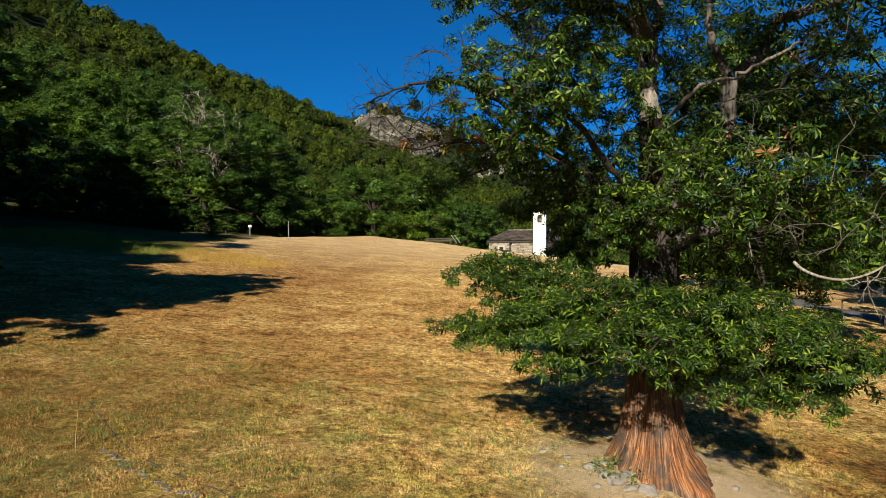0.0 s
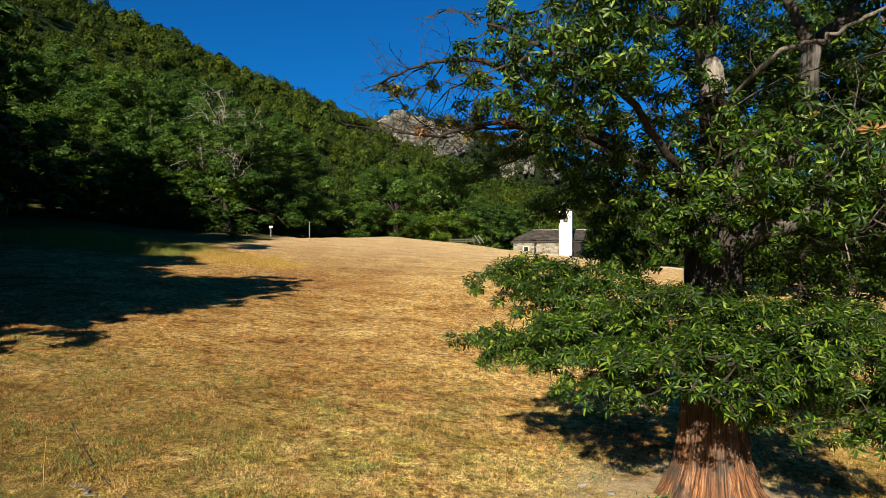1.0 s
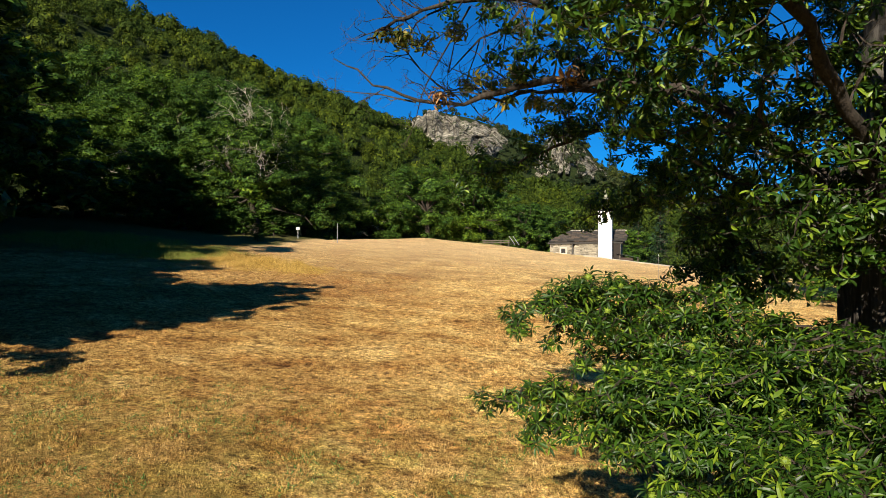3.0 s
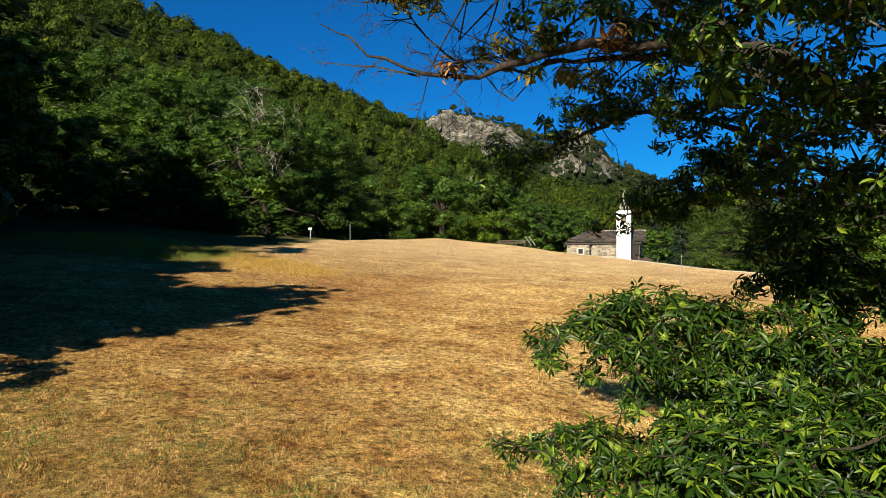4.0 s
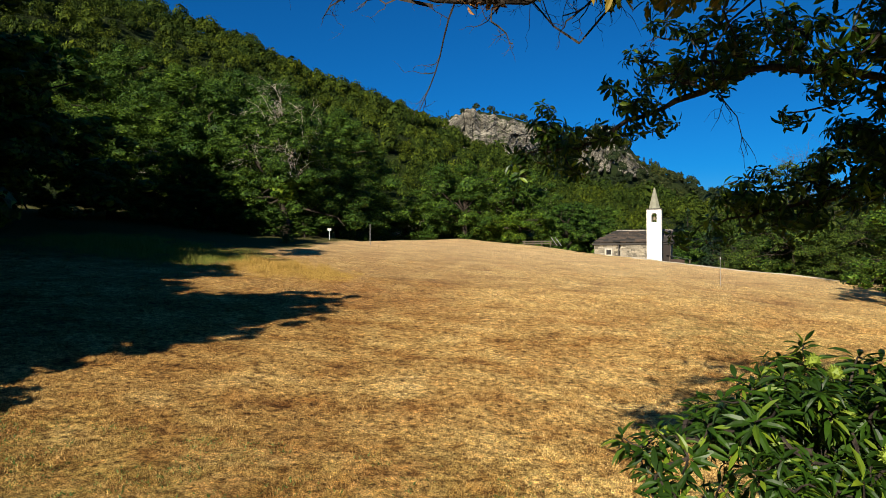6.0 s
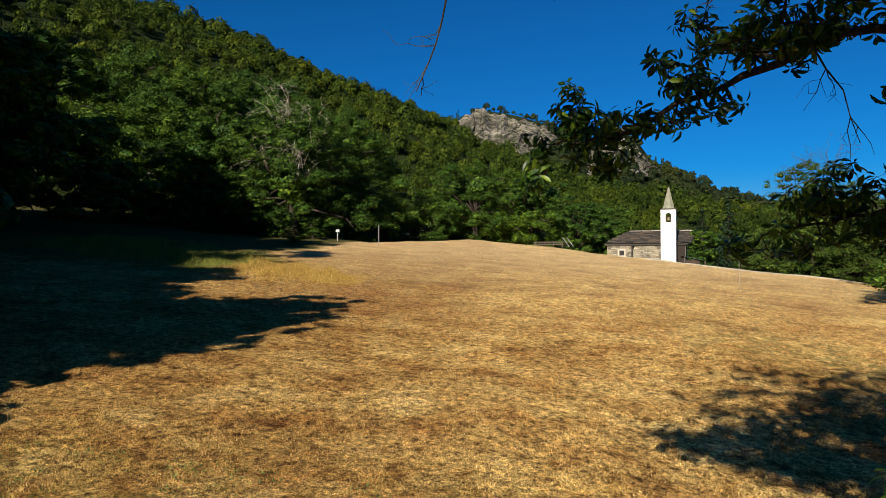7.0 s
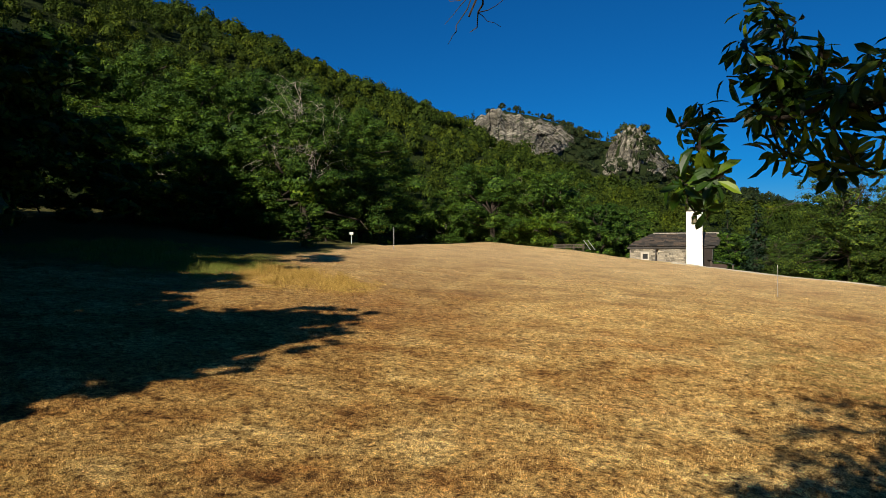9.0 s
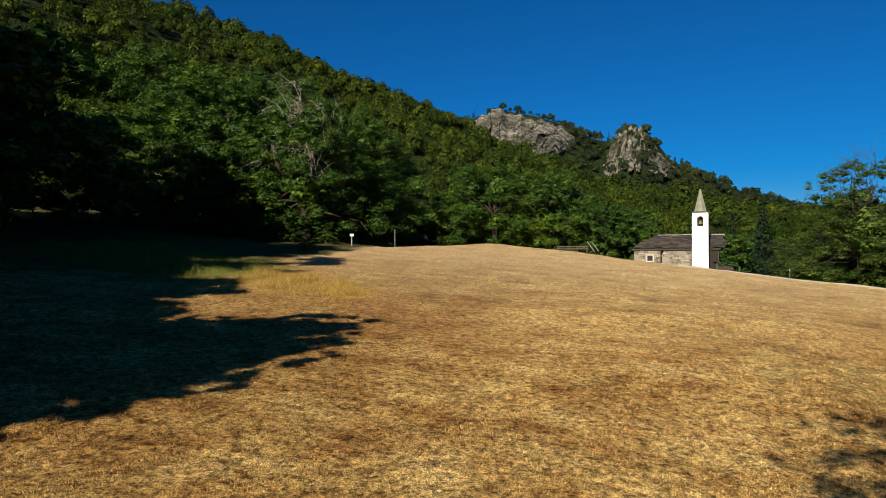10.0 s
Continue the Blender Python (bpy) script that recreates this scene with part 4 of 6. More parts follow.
# limbs of the old tree: name, control points, thickness at both ends
LIMB_PLAN = [
    ("low_left", [(2.8, 8.95, 1.75), (1.9, 9.0, 2.25), (1.0, 9.1, 2.45), (0.2, 9.1, 2.5)], 0.04, 0.006),
    ("low_left_upper", [(2.75, 8.95, 2.3), (1.9, 9.4, 2.8), (1.1, 9.2, 3.05), (0.35, 9.1, 3.15)], 0.05, 0.008),
    ("low_front", [(2.9, 8.7, 1.7), (2.6, 7.9, 2.1), (2.3, 7.0, 2.2), (2.1, 6.4, 2.25)], 0.055, 0.007),
    ("low_right", [(3.2, 8.8, 1.7), (3.8, 8.0, 2.05), (4.2, 7.2, 2.2), (4.5, 6.7, 2.25)], 0.055, 0.007),
    ("left", [(2.8, 8.95, 4.0), (1.95, 9.6, 4.9), (1.2, 10.0, 5.55), (0.35, 10.0, 6.05), (-0.4, 9.8, 6.0), (-0.95, 9.55, 5.75), (-1.2, 9.4, 5.55)], 0.055, 0.008),
    ("left_mid", [(2.8, 8.95, 3.8), (2.2, 8.85, 4.4), (1.42, 8.7, 4.84), (0.95, 9.0, 5.0), (0.42, 9.2, 5.09), (0.0, 9.4, 5.08), (-0.44, 9.5, 5.0), (-0.83, 9.6, 5.08), (-1.22, 9.6, 5.27), (-1.55, 9.6, 5.45)], 0.05, 0.004),
    ("left_second", [(2.2, 9.0, 4.4), (1.3, 9.3, 4.95), (0.5, 9.5, 5.07), (0.0, 9.6, 5.06), (-0.3, 9.7, 5.1)], 0.035, 0.006),
    ("left_lower", [(2.85, 9.0, 3.7), (2.0, 9.9, 4.4), (1.2, 10.5, 4.9), (0.6, 10.8, 4.8), (0.1, 11.05, 4.62), (-0.25, 11.2, 4.55)], 0.034, 0.007),
    ("front", [(2.8, 8.8, 3.8), (2.2, 7.9, 4.3), (1.5, 7.2, 4.9), (0.9, 6.9, 5.2), (0.2, 6.9, 5.5)], 0.055, 0.012),
    ("front_stub", [(2.85, 8.8, 3.9), (2.7, 8.4, 4.5), (2.56, 8.0, 5.15), (2.5, 7.9, 5.48)], 0.19, 0.10),
    ("right", [(3.0, 8.9, 3.9), (3.4, 8.4, 4.4), (3.58, 8.2, 4.74), (3.56, 8.0, 5.55), (3.93, 8.0, 5.9), (4.14, 8.0, 6.32), (4.94, 8.0, 6.6), (5.6, 8.0, 6.9)], 0.12, 0.05),
    ("right_upper", [(3.56, 8.02, 5.5), (3.44, 8.0, 5.83), (3.32, 8.0, 6.18), (3.3, 8.0, 6.8)], 0.06, 0.035),
    ("high_left", [(2.72, 8.8, 5.6), (2.57, 8.5, 6.34), (2.3, 8.5, 6.72), (1.6, 8.5, 6.85), (0.8, 8.6, 6.6)], 0.05, 0.016),
    ("hanging", [(2.7, 9.4, 3.8), (2.3, 10.3, 4.15), (1.7, 10.9, 4.2), (1.25, 11.3, 4.12), (0.85, 11.5, 4.02)], 0.026, 0.005),
    ("overhead", [(2.8, 8.85, 6.4), (2.0, 9.2, 7.1), (1.0, 9.4, 7.4), (0.0, 9.2, 7.4), (-1.0, 8.6, 7.3)], 0.08, 0.02),
    ("overhead_back", [(2.9, 9.1, 6.2), (2.4, 10.4, 6.75), (1.7, 11.6, 7.0), (1.0, 12.2, 7.05)], 0.07, 0.015),
    # next two boughs are unseen, added to carry foliage that shades the crown
    ("overhead_front", [(2.8, 8.85, 6.4), (1.9, 7.6, 7.3), (0.8, 6.2, 7.6), (-0.3, 6.0, 7.5), (-1.5, 6.0, 7.35)], 0.09, 0.02),
    ("overhead_right", [(3.3, 8.0, 6.6), (3.5, 6.8, 7.1), (3.8, 5.6, 7.1), (4.0, 4.4, 6.6)], 0.07, 0.02),
    ("slender", [(2.7, 8.2, 5.0), (2.85, 7.3, 5.3), (3.25, 7.2, 5.44), (3.76, 7.2, 5.69), (4.13, 7.2, 5.94)], 0.027, 0.013),
    ("up", [(2.9, 8.9, 4.0), (2.85, 9.0, 5.4), (3.0, 9.0, 6.8), (3.0, 9.1, 8.6)], 0.11, 0.035),
    ("back", [(3.1, 9.2, 4.1), (4.2, 10.4, 5.2), (5.2, 11.2, 6.4), (5.8, 11.6, 7.2)], 0.16, 0.03),
    ("right_low", [(3.2, 8.9, 3.6), (4.2, 8.3, 4.1), (5.2, 7.8, 4.4), (6.0, 7.6, 4.5)], 0.11, 0.02),
]

FAR_LIMBS = {"back", "up", "right", "right_low", "overhead", "overhead_back", "overhead_front", "overhead_right"}

# masses of foliage: middle, half sizes, share of leafage, which leaf, limb
MASSES = [
    ((0.5, 9.0, 3.08), (0.46, 0.42, 0.22), 1.0, 0, "low_left_upper"),
    ((0.82, 9.1, 3.30), (0.28, 0.26, 0.13), 1.0, 0, "low_left_upper"),
    ((1.15, 9.35, 3.03), (0.62, 0.6, 0.34), 1.0, 0, "low_left_upper"),
    ((1.7, 9.0, 2.95), (0.55, 0.5, 0.25), 1.0, 0, "low_left_upper"),
    ((0.95, 8.95, 2.75), (0.4, 0.4, 0.2), 1.2, 0, "low_left_upper"),
    ((1.35, 8.8, 2.62), (0.5, 0.4, 0.2), 1.2, 0, "low_left"),
    ((1.5, 8.9, 2.62), (0.7, 0.6, 0.2), 1.0, 0, "low_left"),
    ((0.2, 9.05, 2.36), (0.42, 0.4, 0.2), 1.0, 0, "low_left"),
    ((0.65, 8.95, 2.28), (0.6, 0.5, 0.3), 1.0, 0, "low_left"),
    ((1.15, 8.7, 2.3), (0.7, 0.7, 0.36), 1.0, 0, "low_left"),
    ((1.7, 8.2, 2.45), (0.85, 0.75, 0.4), 1.0, 0, "low_left"),
    ((1.5, 7.9, 2.05), (0.55, 0.5, 0.2), 1.1, 0, "low_left"),
    ((2.6, 9.7, 2.7), (0.8, 0.5, 0.35), 0.8, 0, "low_left"),
    ((2.25, 8.0, 2.85), (0.75, 0.55, 0.27), 1.0, 0, "low_front"),
    ((2.1, 7.1, 2.38), (0.95, 0.7, 0.36), 1.0, 0, "low_front"),
    ((2.8, 7.5, 2.6), (0.85, 0.75, 0.36), 1.0, 0, "low_front"),
    ((3.1, 7.55, 1.8), (0.42, 0.32, 0.26), 1.3, 0, "low_front"),
    ((3.3, 7.9, 2.75), (0.75, 0.6, 0.27), 1.0, 0, "low_right"),
    ((3.7, 7.4, 2.42), (0.95, 0.85, 0.36), 1.0, 0, "low_right"),
    ((4.2, 7.0, 2.28), (0.7, 0.75, 0.3), 1.0, 0, "low_right"),
    ((3.9, 8.2, 2.35), (0.95, 0.6, 0.3), 0.8, 0, "low_right"),
    ((4.3, 8.8, 2.5), (0.95, 0.6, 0.32), 0.8, 0, "low_right"),
    ((3.35, 8.2, 2.1), (0.6, 0.45, 0.32), 0.9, 0, "low_right"),
    ((3.9, 7.8, 1.95), (0.6, 0.45, 0.3), 0.9, 0, "low_right"),
    ((4.3, 7.3, 1.95), (0.45, 0.4, 0.25), 0.9, 0, "low_right"),
    ((2.75, 7.7, 2.0), (0.45, 0.3, 0.24), 1.0, 0, "low_front"),
    ((3.85, 7.0, 1.82), (0.45, 0.35, 0.28), 1.2, 0, "low_right"),
    ((2.2, 9.4, 3.45), (0.35, 0.5, 0.3), 1.0, 0, "left_lower"),
    ((0.75, 6.9, 5.2), (0.7, 0.6, 0.5), 0.7, 0, "front"),
    ((1.45, 6.9, 5.4), (0.65, 0.6, 0.55), 0.6, 0, "front"),
    ((1.25, 7.8, 4.65), (0.65, 0.6, 0.42), 0.55, 0, "front"),
    ((2.75, 6.65, 4.1), (0.7, 0.45, 0.4), 0.85, 0, "front"),
    ((1.9, 8.5, 4.2), (0.6, 0.5, 0.4), 0.6, 0, "front"),
    ((2.1, 8.0, 4.35), (0.5, 0.4, 0.5), 0.5, 0, "front"),
    ((2.55, 7.8, 3.85), (0.45, 0.3, 0.3), 0.7, 0, "front"),
    ((2.3, 8.0, 3.75), (0.5, 0.4, 0.3), 0.7, 0, "front"),
    ((2.5, 7.65, 4.4), (0.4, 0.2, 0.3), 0.9, 0, "front"),
    ((2.85, 7.65, 4.75), (0.35, 0.2, 0.25), 0.9, 0, "front"),
    ((2.2, 7.7, 5.1), (0.3, 0.2, 0.4), 0.8, 0, "front"),
    ((3.5, 7.2, 4.6), (0.75, 0.65, 0.5), 0.9, 0, "right"),
    ((4.6, 7.7, 4.6), (0.9, 0.9, 0.8), 0.9, 0, "right"),
    ((5.0, 8.2, 5.2), (0.8, 0.8, 0.5), 0.9, 0, "right"),
    ((4.3, 7.4, 6.1), (1.0, 0.9, 0.45), 1.0, 0, "right"),
    ((4.5, 8.5, 3.9), (0.8, 0.7, 0.5), 0.8, 0, "right_low"),
    ((5.2, 8.0, 3.7), (0.85, 0.9, 0.5), 0.8, 0, "right_low"),
    ((3.9, 9.5, 3.4), (0.9, 0.5, 0.5), 1.0, 0, "right_low"),
    ((4.9, 9.2, 3.2), (0.8, 0.5, 0.5), 0.9, 0, "right_low"),
    ((4.15, 7.2, 3.98), (0.12, 0.1, 0.1), 0.7, 2, "right_low"),
    ((-0.75, 9.52, 5.6), (0.35, 0.2, 0.12), 0.8, 1, "left"),
    ((-0.3, 9.6, 5.9), (0.35, 0.3, 0.12), 0.5, 0, "left"),
    ((0.4, 10.0, 6.0), (0.7, 0.5, 0.25), 0.45, 0, "left"),
    ((1.2, 9.9, 6.0), (0.9, 0.7, 0.45), 0.39, 0, "left"),
    ((0.55, 8.8, 6.75), (0.7, 0.5, 0.2), 0.5, 0, "high_left"),
    ((1.5, 8.7, 6.7), (0.8, 0.6, 0.4), 0.6, 0, "high_left"),
    ((-0.5, 9.5, 5.04), (0.04, 0.03, 0.03), 0.3, 2, "left_mid"),
    ((-0.1, 9.45, 5.2), (0.3, 0.16, 0.09), 0.8, 1, "left_mid"),
    ((0.35, 9.3, 5.32), (0.35, 0.25, 0.14), 0.9, 0, "left_mid"),
    ((0.55, 9.1, 5.08), (0.05, 0.04, 0.03), 0.4, 2, "left_mid"),
    ((0.9, 9.15, 5.15), (0.4, 0.3, 0.2), 0.8, 0, "left_mid"),
    ((1.35, 9.0, 5.05), (0.45, 0.4, 0.28), 0.44, 0, "left_mid"),
    ((0.25, 9.6, 4.98), (0.3, 0.2, 0.08), 0.7, 1, "left_second"),
    ((0.95, 9.6, 4.9), (0.45, 0.35, 0.22), 0.44, 0, "left_second"),
    ((1.55, 9.5, 4.75), (0.5, 0.4, 0.3), 0.50, 0, "left_second"),
    ((-0.36, 11.2, 4.42), (0.06, 0.08, 0.05), 2.6, 0, "left_lower"),
    ((-0.46, 11.2, 4.46), (0.06, 0.09, 0.06), 2.6, 0, "left_lower"),
    ((-0.28, 11.2, 4.53), (0.10, 0.12, 0.08), 2.6, 0, "left_lower"),
    ((-0.29, 11.2, 4.80), (0.05, 0.07, 0.07), 2.6, 0, "left_lower"),
    ((-0.26, 11.2, 4.67), (0.07, 0.09, 0.07), 2.6, 0, "left_lower"),
    ((-0.12, 11.2, 4.58), (0.10, 0.12, 0.08), 2.6, 0, "left_lower"),
    ((-0.17, 11.2, 4.70), (0.07, 0.09, 0.06), 2.6, 0, "left_lower"),
    ((-0.03, 11.2, 4.70), (0.08, 0.10, 0.06), 2.6, 0, "left_lower"),
    ((-0.22, 11.2, 4.60), (0.08, 0.10, 0.07), 2.8, 0, "left_lower"),
    ((-0.04, 11.2, 4.46), (0.09, 0.11, 0.06), 2.6, 0, "left_lower"),
    ((0.08, 11.1, 4.60), (0.13, 0.13, 0.08), 2.2, 0, "left_lower"),
    ((0.24, 11.0, 4.70), (0.15, 0.15, 0.08), 2.0, 0, "left_lower"),
    ((0.40, 10.9, 4.80), (0.20, 0.18, 0.10), 1.8, 0, "left_lower"),
    ((0.55, 10.85, 5.02), (0.36, 0.3, 0.13), 1.5, 0, "left_lower"),
    ((0.95, 10.75, 5.08), (0.42, 0.35, 0.2), 1.5, 0, "left_lower"),
    ((1.4, 10.5, 4.95), (0.5, 0.45, 0.3), 0.55, 0, "left_lower"),
    ((1.8, 9.3, 4.15), (0.5, 0.55, 0.33), 0.5, 0, "left_lower"),
    ((0.95, 11.45, 4.05), (0.2, 0.16, 0.1), 1.6, 0, "hanging"),
    ((1.3, 11.2, 4.2), (0.3, 0.25, 0.17), 2.0, 0, "hanging"),
    ((1.7, 10.9, 4.35), (0.4, 0.35, 0.27), 1.6, 0, "hanging"),
    ((1.85, 9.5, 3.62), (0.22, 0.3, 0.28), 1.5, 0, "hanging"),
    ((1.95, 9.3, 3.36), (0.22, 0.3, 0.2), 1.5, 0, "hanging"),
    ((1.95, 9.8, 3.9), (0.25, 0.3, 0.25), 1.4, 0, "hanging"),
    ((2.15, 10.6, 4.45), (0.5, 0.4, 0.4), 0.9, 0, "hanging"),
    ((2.2, 8.6, 7.2), (1.5, 1.4, 0.8), 0.9, 0, "up"),
    ((3.2, 8.9, 8.4), (1.4, 1.4, 0.8), 0.6, 0, "up"),
    ((2.2, 10.0, 6.3), (0.9, 0.6, 0.7), 0.44, 0, "up"),
    # unseen foliage overhead, added to shade the left lobe and the upper crown
    ((-1.3, 6.0, 7.4), (0.7, 0.55, 0.25), 1.0, 0, "overhead_front"),
    ((-0.4, 6.2, 7.6), (0.7, 0.6, 0.25), 1.0, 0, "overhead_front"),
    ((0.6, 5.3, 7.7), (1.1, 0.9, 0.4), 1.3, 0, "overhead_front"),
    ((1.7, 6.2, 7.7), (1.0, 0.9, 0.45), 1.1, 0, "overhead_front"),
    ((-0.6, 4.7, 7.6), (0.9, 0.7, 0.35), 1.2, 0, "overhead_front"),
    ((0.7, 4.2, 7.8), (1.0, 0.6, 0.35), 1.2, 0, "overhead_front"),
    ((2.9, 5.6, 7.3), (0.9, 0.7, 0.4), 1.0, 0, "overhead_right"),
    ((3.9, 5.3, 7.1), (0.9, 0.8, 0.4), 1.0, 0, "overhead_right"),
    ((4.9, 5.6, 7.0), (0.9, 0.8, 0.4), 1.0, 0, "overhead_right"),
    ((2.6, 4.3, 6.7), (0.8, 0.6, 0.3), 1.0, 0, "overhead_right"),
    ((3.7, 4.1, 6.5), (0.8, 0.6, 0.3), 1.0, 0, "overhead_right"),
    ((4.8, 4.4, 6.5), (0.8, 0.6, 0.3), 1.0, 0, "overhead_right"),
    ((1.6, 9.4, 7.3), (0.55, 0.45, 0.2), 0.7, 0, "overhead"),
    ((0.9, 9.7, 7.45), (0.5, 0.4, 0.18), 0.7, 0, "overhead"),
    ((0.3, 9.0, 7.45), (0.5, 0.35, 0.16), 0.7, 0, "overhead"),
    ((-0.3, 9.4, 7.4), (0.45, 0.35, 0.15), 0.6, 0, "overhead"),
    ((-0.9, 8.6, 7.35), (0.45, 0.35, 0.14), 0.6, 0, "overhead"),
    ((-0.6, 8.0, 7.4), (0.4, 0.25, 0.12), 0.5, 0, "overhead"),
    ((1.2, 8.6, 7.35), (0.5, 0.35, 0.16), 0.6, 0, "overhead"),
    ((2.2, 10.6, 6.9), (0.5, 0.5, 0.25), 0.7, 0, "overhead_back"),
    ((1.5, 11.2, 7.1), (0.5, 0.45, 0.2), 0.7, 0, "overhead_back"),
    ((1.0, 12.1, 7.1), (0.5, 0.4, 0.18), 0.6, 0, "overhead_back"),
    ((2.0, 12.0, 7.1), (0.5, 0.45, 0.2), 0.7, 0, "overhead_back"),
    ((0.5, 11.2, 7.15), (0.4, 0.35, 0.15), 0.6, 0, "overhead_back"),
    ((2.7, 11.6, 6.9), (0.6, 0.6, 0.4), 0.8, 0, "overhead_back"),
    ((5.0, 10.9, 6.4), (1.4, 1.3, 1.0), 0.8, 0, "back"),
    ((4.3, 9.5, 5.3), (1.1, 1.0, 0.8), 1.25, 0, "back"),
    ((3.3, 9.9, 5.0), (0.9, 0.6, 0.8), 1.0, 0, "back"),
    ((5.6, 9.4, 5.6), (1.1, 0.8, 0.8), 1.15, 0, "back"),
    ((6.4, 9.0, 4.6), (0.9, 0.8, 0.7), 0.8, 0, "back"),
    ((4.1, 10.2, 6.6), (1.1, 0.7, 0.8), 1.2, 0, "back"),
    ((3.6, 9.8, 4.1), (0.9, 0.5, 0.5), 1.1, 0, "back"),
    ((2.6, 10.3, 5.6), (1.0, 0.9, 0.7), 0.3, 0, "back"),
]


def leafy_shell(mid, half, gap, r, low):
    """Places of leaf sprays over a lumpy mound, kept apart from one another, and their outward ways."""
    mid, half = np.array(mid), np.array(half)
    mean = (half[0] * half[1] + half[0] * half[2] + half[1] * half[2]) / 3
    tries = int(7 * 4 * np.pi * mean / gap ** 2) + 30
    d = r.normal(size=(tries, 3))
    d /= np.linalg.norm(d, axis=1, keepdims=True)
    if low:
        d[:, 2] = np.where(d[:, 2] < -0.3, -d[:, 2], d[:, 2])
    lump = 0.86 + 0.22 * np.sin(d @ r.normal(size=3) * 4 + r.random() * 6) + 0.1 * np.sin(d @ r.normal(size=3) * 9)
    deep = np.where(r.random(tries) < 0.22, r.uniform(0.45, 0.85, tries), 1.0)
    p = mid + d * (lump * deep)[:, None] * half
    taken, keep = {}, []
    for i, c in enumerate(np.floor(p / gap).astype(int)):
        near = [taken[k] for k in ((c[0] + a, c[1] + b, c[2] + e) for a in (-1, 0, 1) for b in (-1, 0, 1) for e in (-1, 0, 1)) if k in taken]
        if all(((p[i] - p[k]) ** 2).sum() > gap * gap for k in near):
            taken[tuple(c)] = i
            keep.append(i)
    way = d / half
    way /= np.linalg.norm(way, axis=1, keepdims=True)
    return p[keep], way[keep]


def old_chestnut():
    r = np.random.default_rng(77)
    root = thing("old_chestnut_tree", Matrix.Translation((3.0, 9.1, gh(3.0, 9.1))), "huge old chestnut tree with split red-brown trunk and low leafy branches", "tree")
    base = np.array(root.matrix_basis.translation)

    # trunk: buttressed foot, deep fibres, leaning forward at the top
    axis = smooth_line([(3.05, 9.0, 0.0), (2.98, 9.05, 0.45), (2.95, 9.05, 1.1), (2.95, 9.0, 2.2), (2.92, 8.95, 3.3), (2.85, 8.85, 4.3)], 46)
    sides = 72
    ang = np.arange(sides) * 2 * np.pi / sides
    V = []
    for k, c in enumerate(axis):
        h = c[2] - base[2] + 0.12
        flare = 0.27 + 0.24 * np.exp(-max(h, 0) / 0.3) + 0.13 * np.exp(-max(h, 0) / 1.2)
        butt = 0.30 * np.exp(-max(h, 0) / 0.35) * np.maximum(0, np.cos(ang - radians(-70))) ** 3 + 0.16 * np.exp(-max(h, 0) / 0.4) * np.maximum(0, np.cos(ang - radians(190))) ** 3
        lobes = 0.09 * np.sin(3 * ang + 0.6 + 0.2 * h) + 0.07 * np.sin(5 * ang + 1.1 - 0.3 * h) + 0.03 * np.sin(9 * ang + 0.5 * h)
        fibre = 0.024 * np.sin(23 * ang + 1.5 * np.sin(h * 2)) + 0.012 * np.sin(36 * ang + 2 * np.sin(1.4 * h + 1)) + 0.016 * r.normal(size=sides)
        rad = flare * (1 + lobes) + butt + fibre
        V.append(np.stack([c[0] + rad * np.cos(ang), c[1] + rad * np.sin(ang), np.full(sides, c[2])], -1))
    V = np.concatenate(V) - base
    n = len(axis)
    i, j = np.meshgrid(np.arange(n - 1), np.arange(sides), indexing="ij")
    q = np.stack([i * sides + j, i * sides + (j + 1) % sides, (i + 1) * sides + (j + 1) % sides, (i + 1) * sides + j], -1).reshape(-1, 4)
    tagged(mesh_np("trunk", V, [q], TRUNK, root, True), "fluted trunk with stripped orange-red wood at the foot")

    heads = {}
    for name, pts, r0, r1 in LIMB_PLAN:
        line = smooth_line(pts, 26)
        line[2:-1] += r.normal(size=(23, 3)) * (0.005 if name.startswith("low_") else 0.018)
        stub = name == "front_stub"
        wood = np.linspace(r0, r1, 26) * (1 + (0.03 if r0 > 0.1 else 0.12) * r.normal(size=26))
        v, q = tube(line[:18] - base if stub else line - base, wood[:18] if stub else wood, 10)
        # low, left and front limbs get darker bark, their shade put into the colour
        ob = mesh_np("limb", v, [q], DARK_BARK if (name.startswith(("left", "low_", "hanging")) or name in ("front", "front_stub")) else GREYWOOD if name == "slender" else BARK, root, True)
        if stub:
            end = np.linspace(line[16], line[25], 10)
            v, q = tube(end - base, np.array([0.132, 0.130, 0.128, 0.125, 0.121, 0.117, 0.112, 0.10, 0.08, 0.035]), 13)
            tagged(mesh_np("broken_end", v + 0.006 * r.normal(size=v.shape), [q], WEATHERED, root, True), "broken limb's end of bare bleached wood")
        heads[name] = line

    # sprays: each hangs on the nearest wood, which makes the twigs
    P, W, kind, limb_of = [], [], [], []
    for mid, half, share, leaf, limb in MASSES:
        low = limb.startswith("low_")
        knots, out = leafy_shell(mid, half, (0.18 if low else 0.25 if limb in FAR_LIMBS else 0.19) / math.sqrt(share), r, low)
        p, d = [], []
        for k, o in zip(knots, out):
            k = k + o * np.array([1, 1, 0.8]) * (r.uniform(-0.08, 0.10) + (0.05 if r.random() < 0.15 else 0))
            size = r.uniform(0.6, 1.25) * (0.105 if low else 0.15 if limb in FAR_LIMBS else 0.085 if limb == "left_lower" else 0.11)
            q, w = leafy_shell(k, (size, size, 0.7 * size), 0.072 if low else 0.12 if limb in FAR_LIMBS else 0.082, r, low)
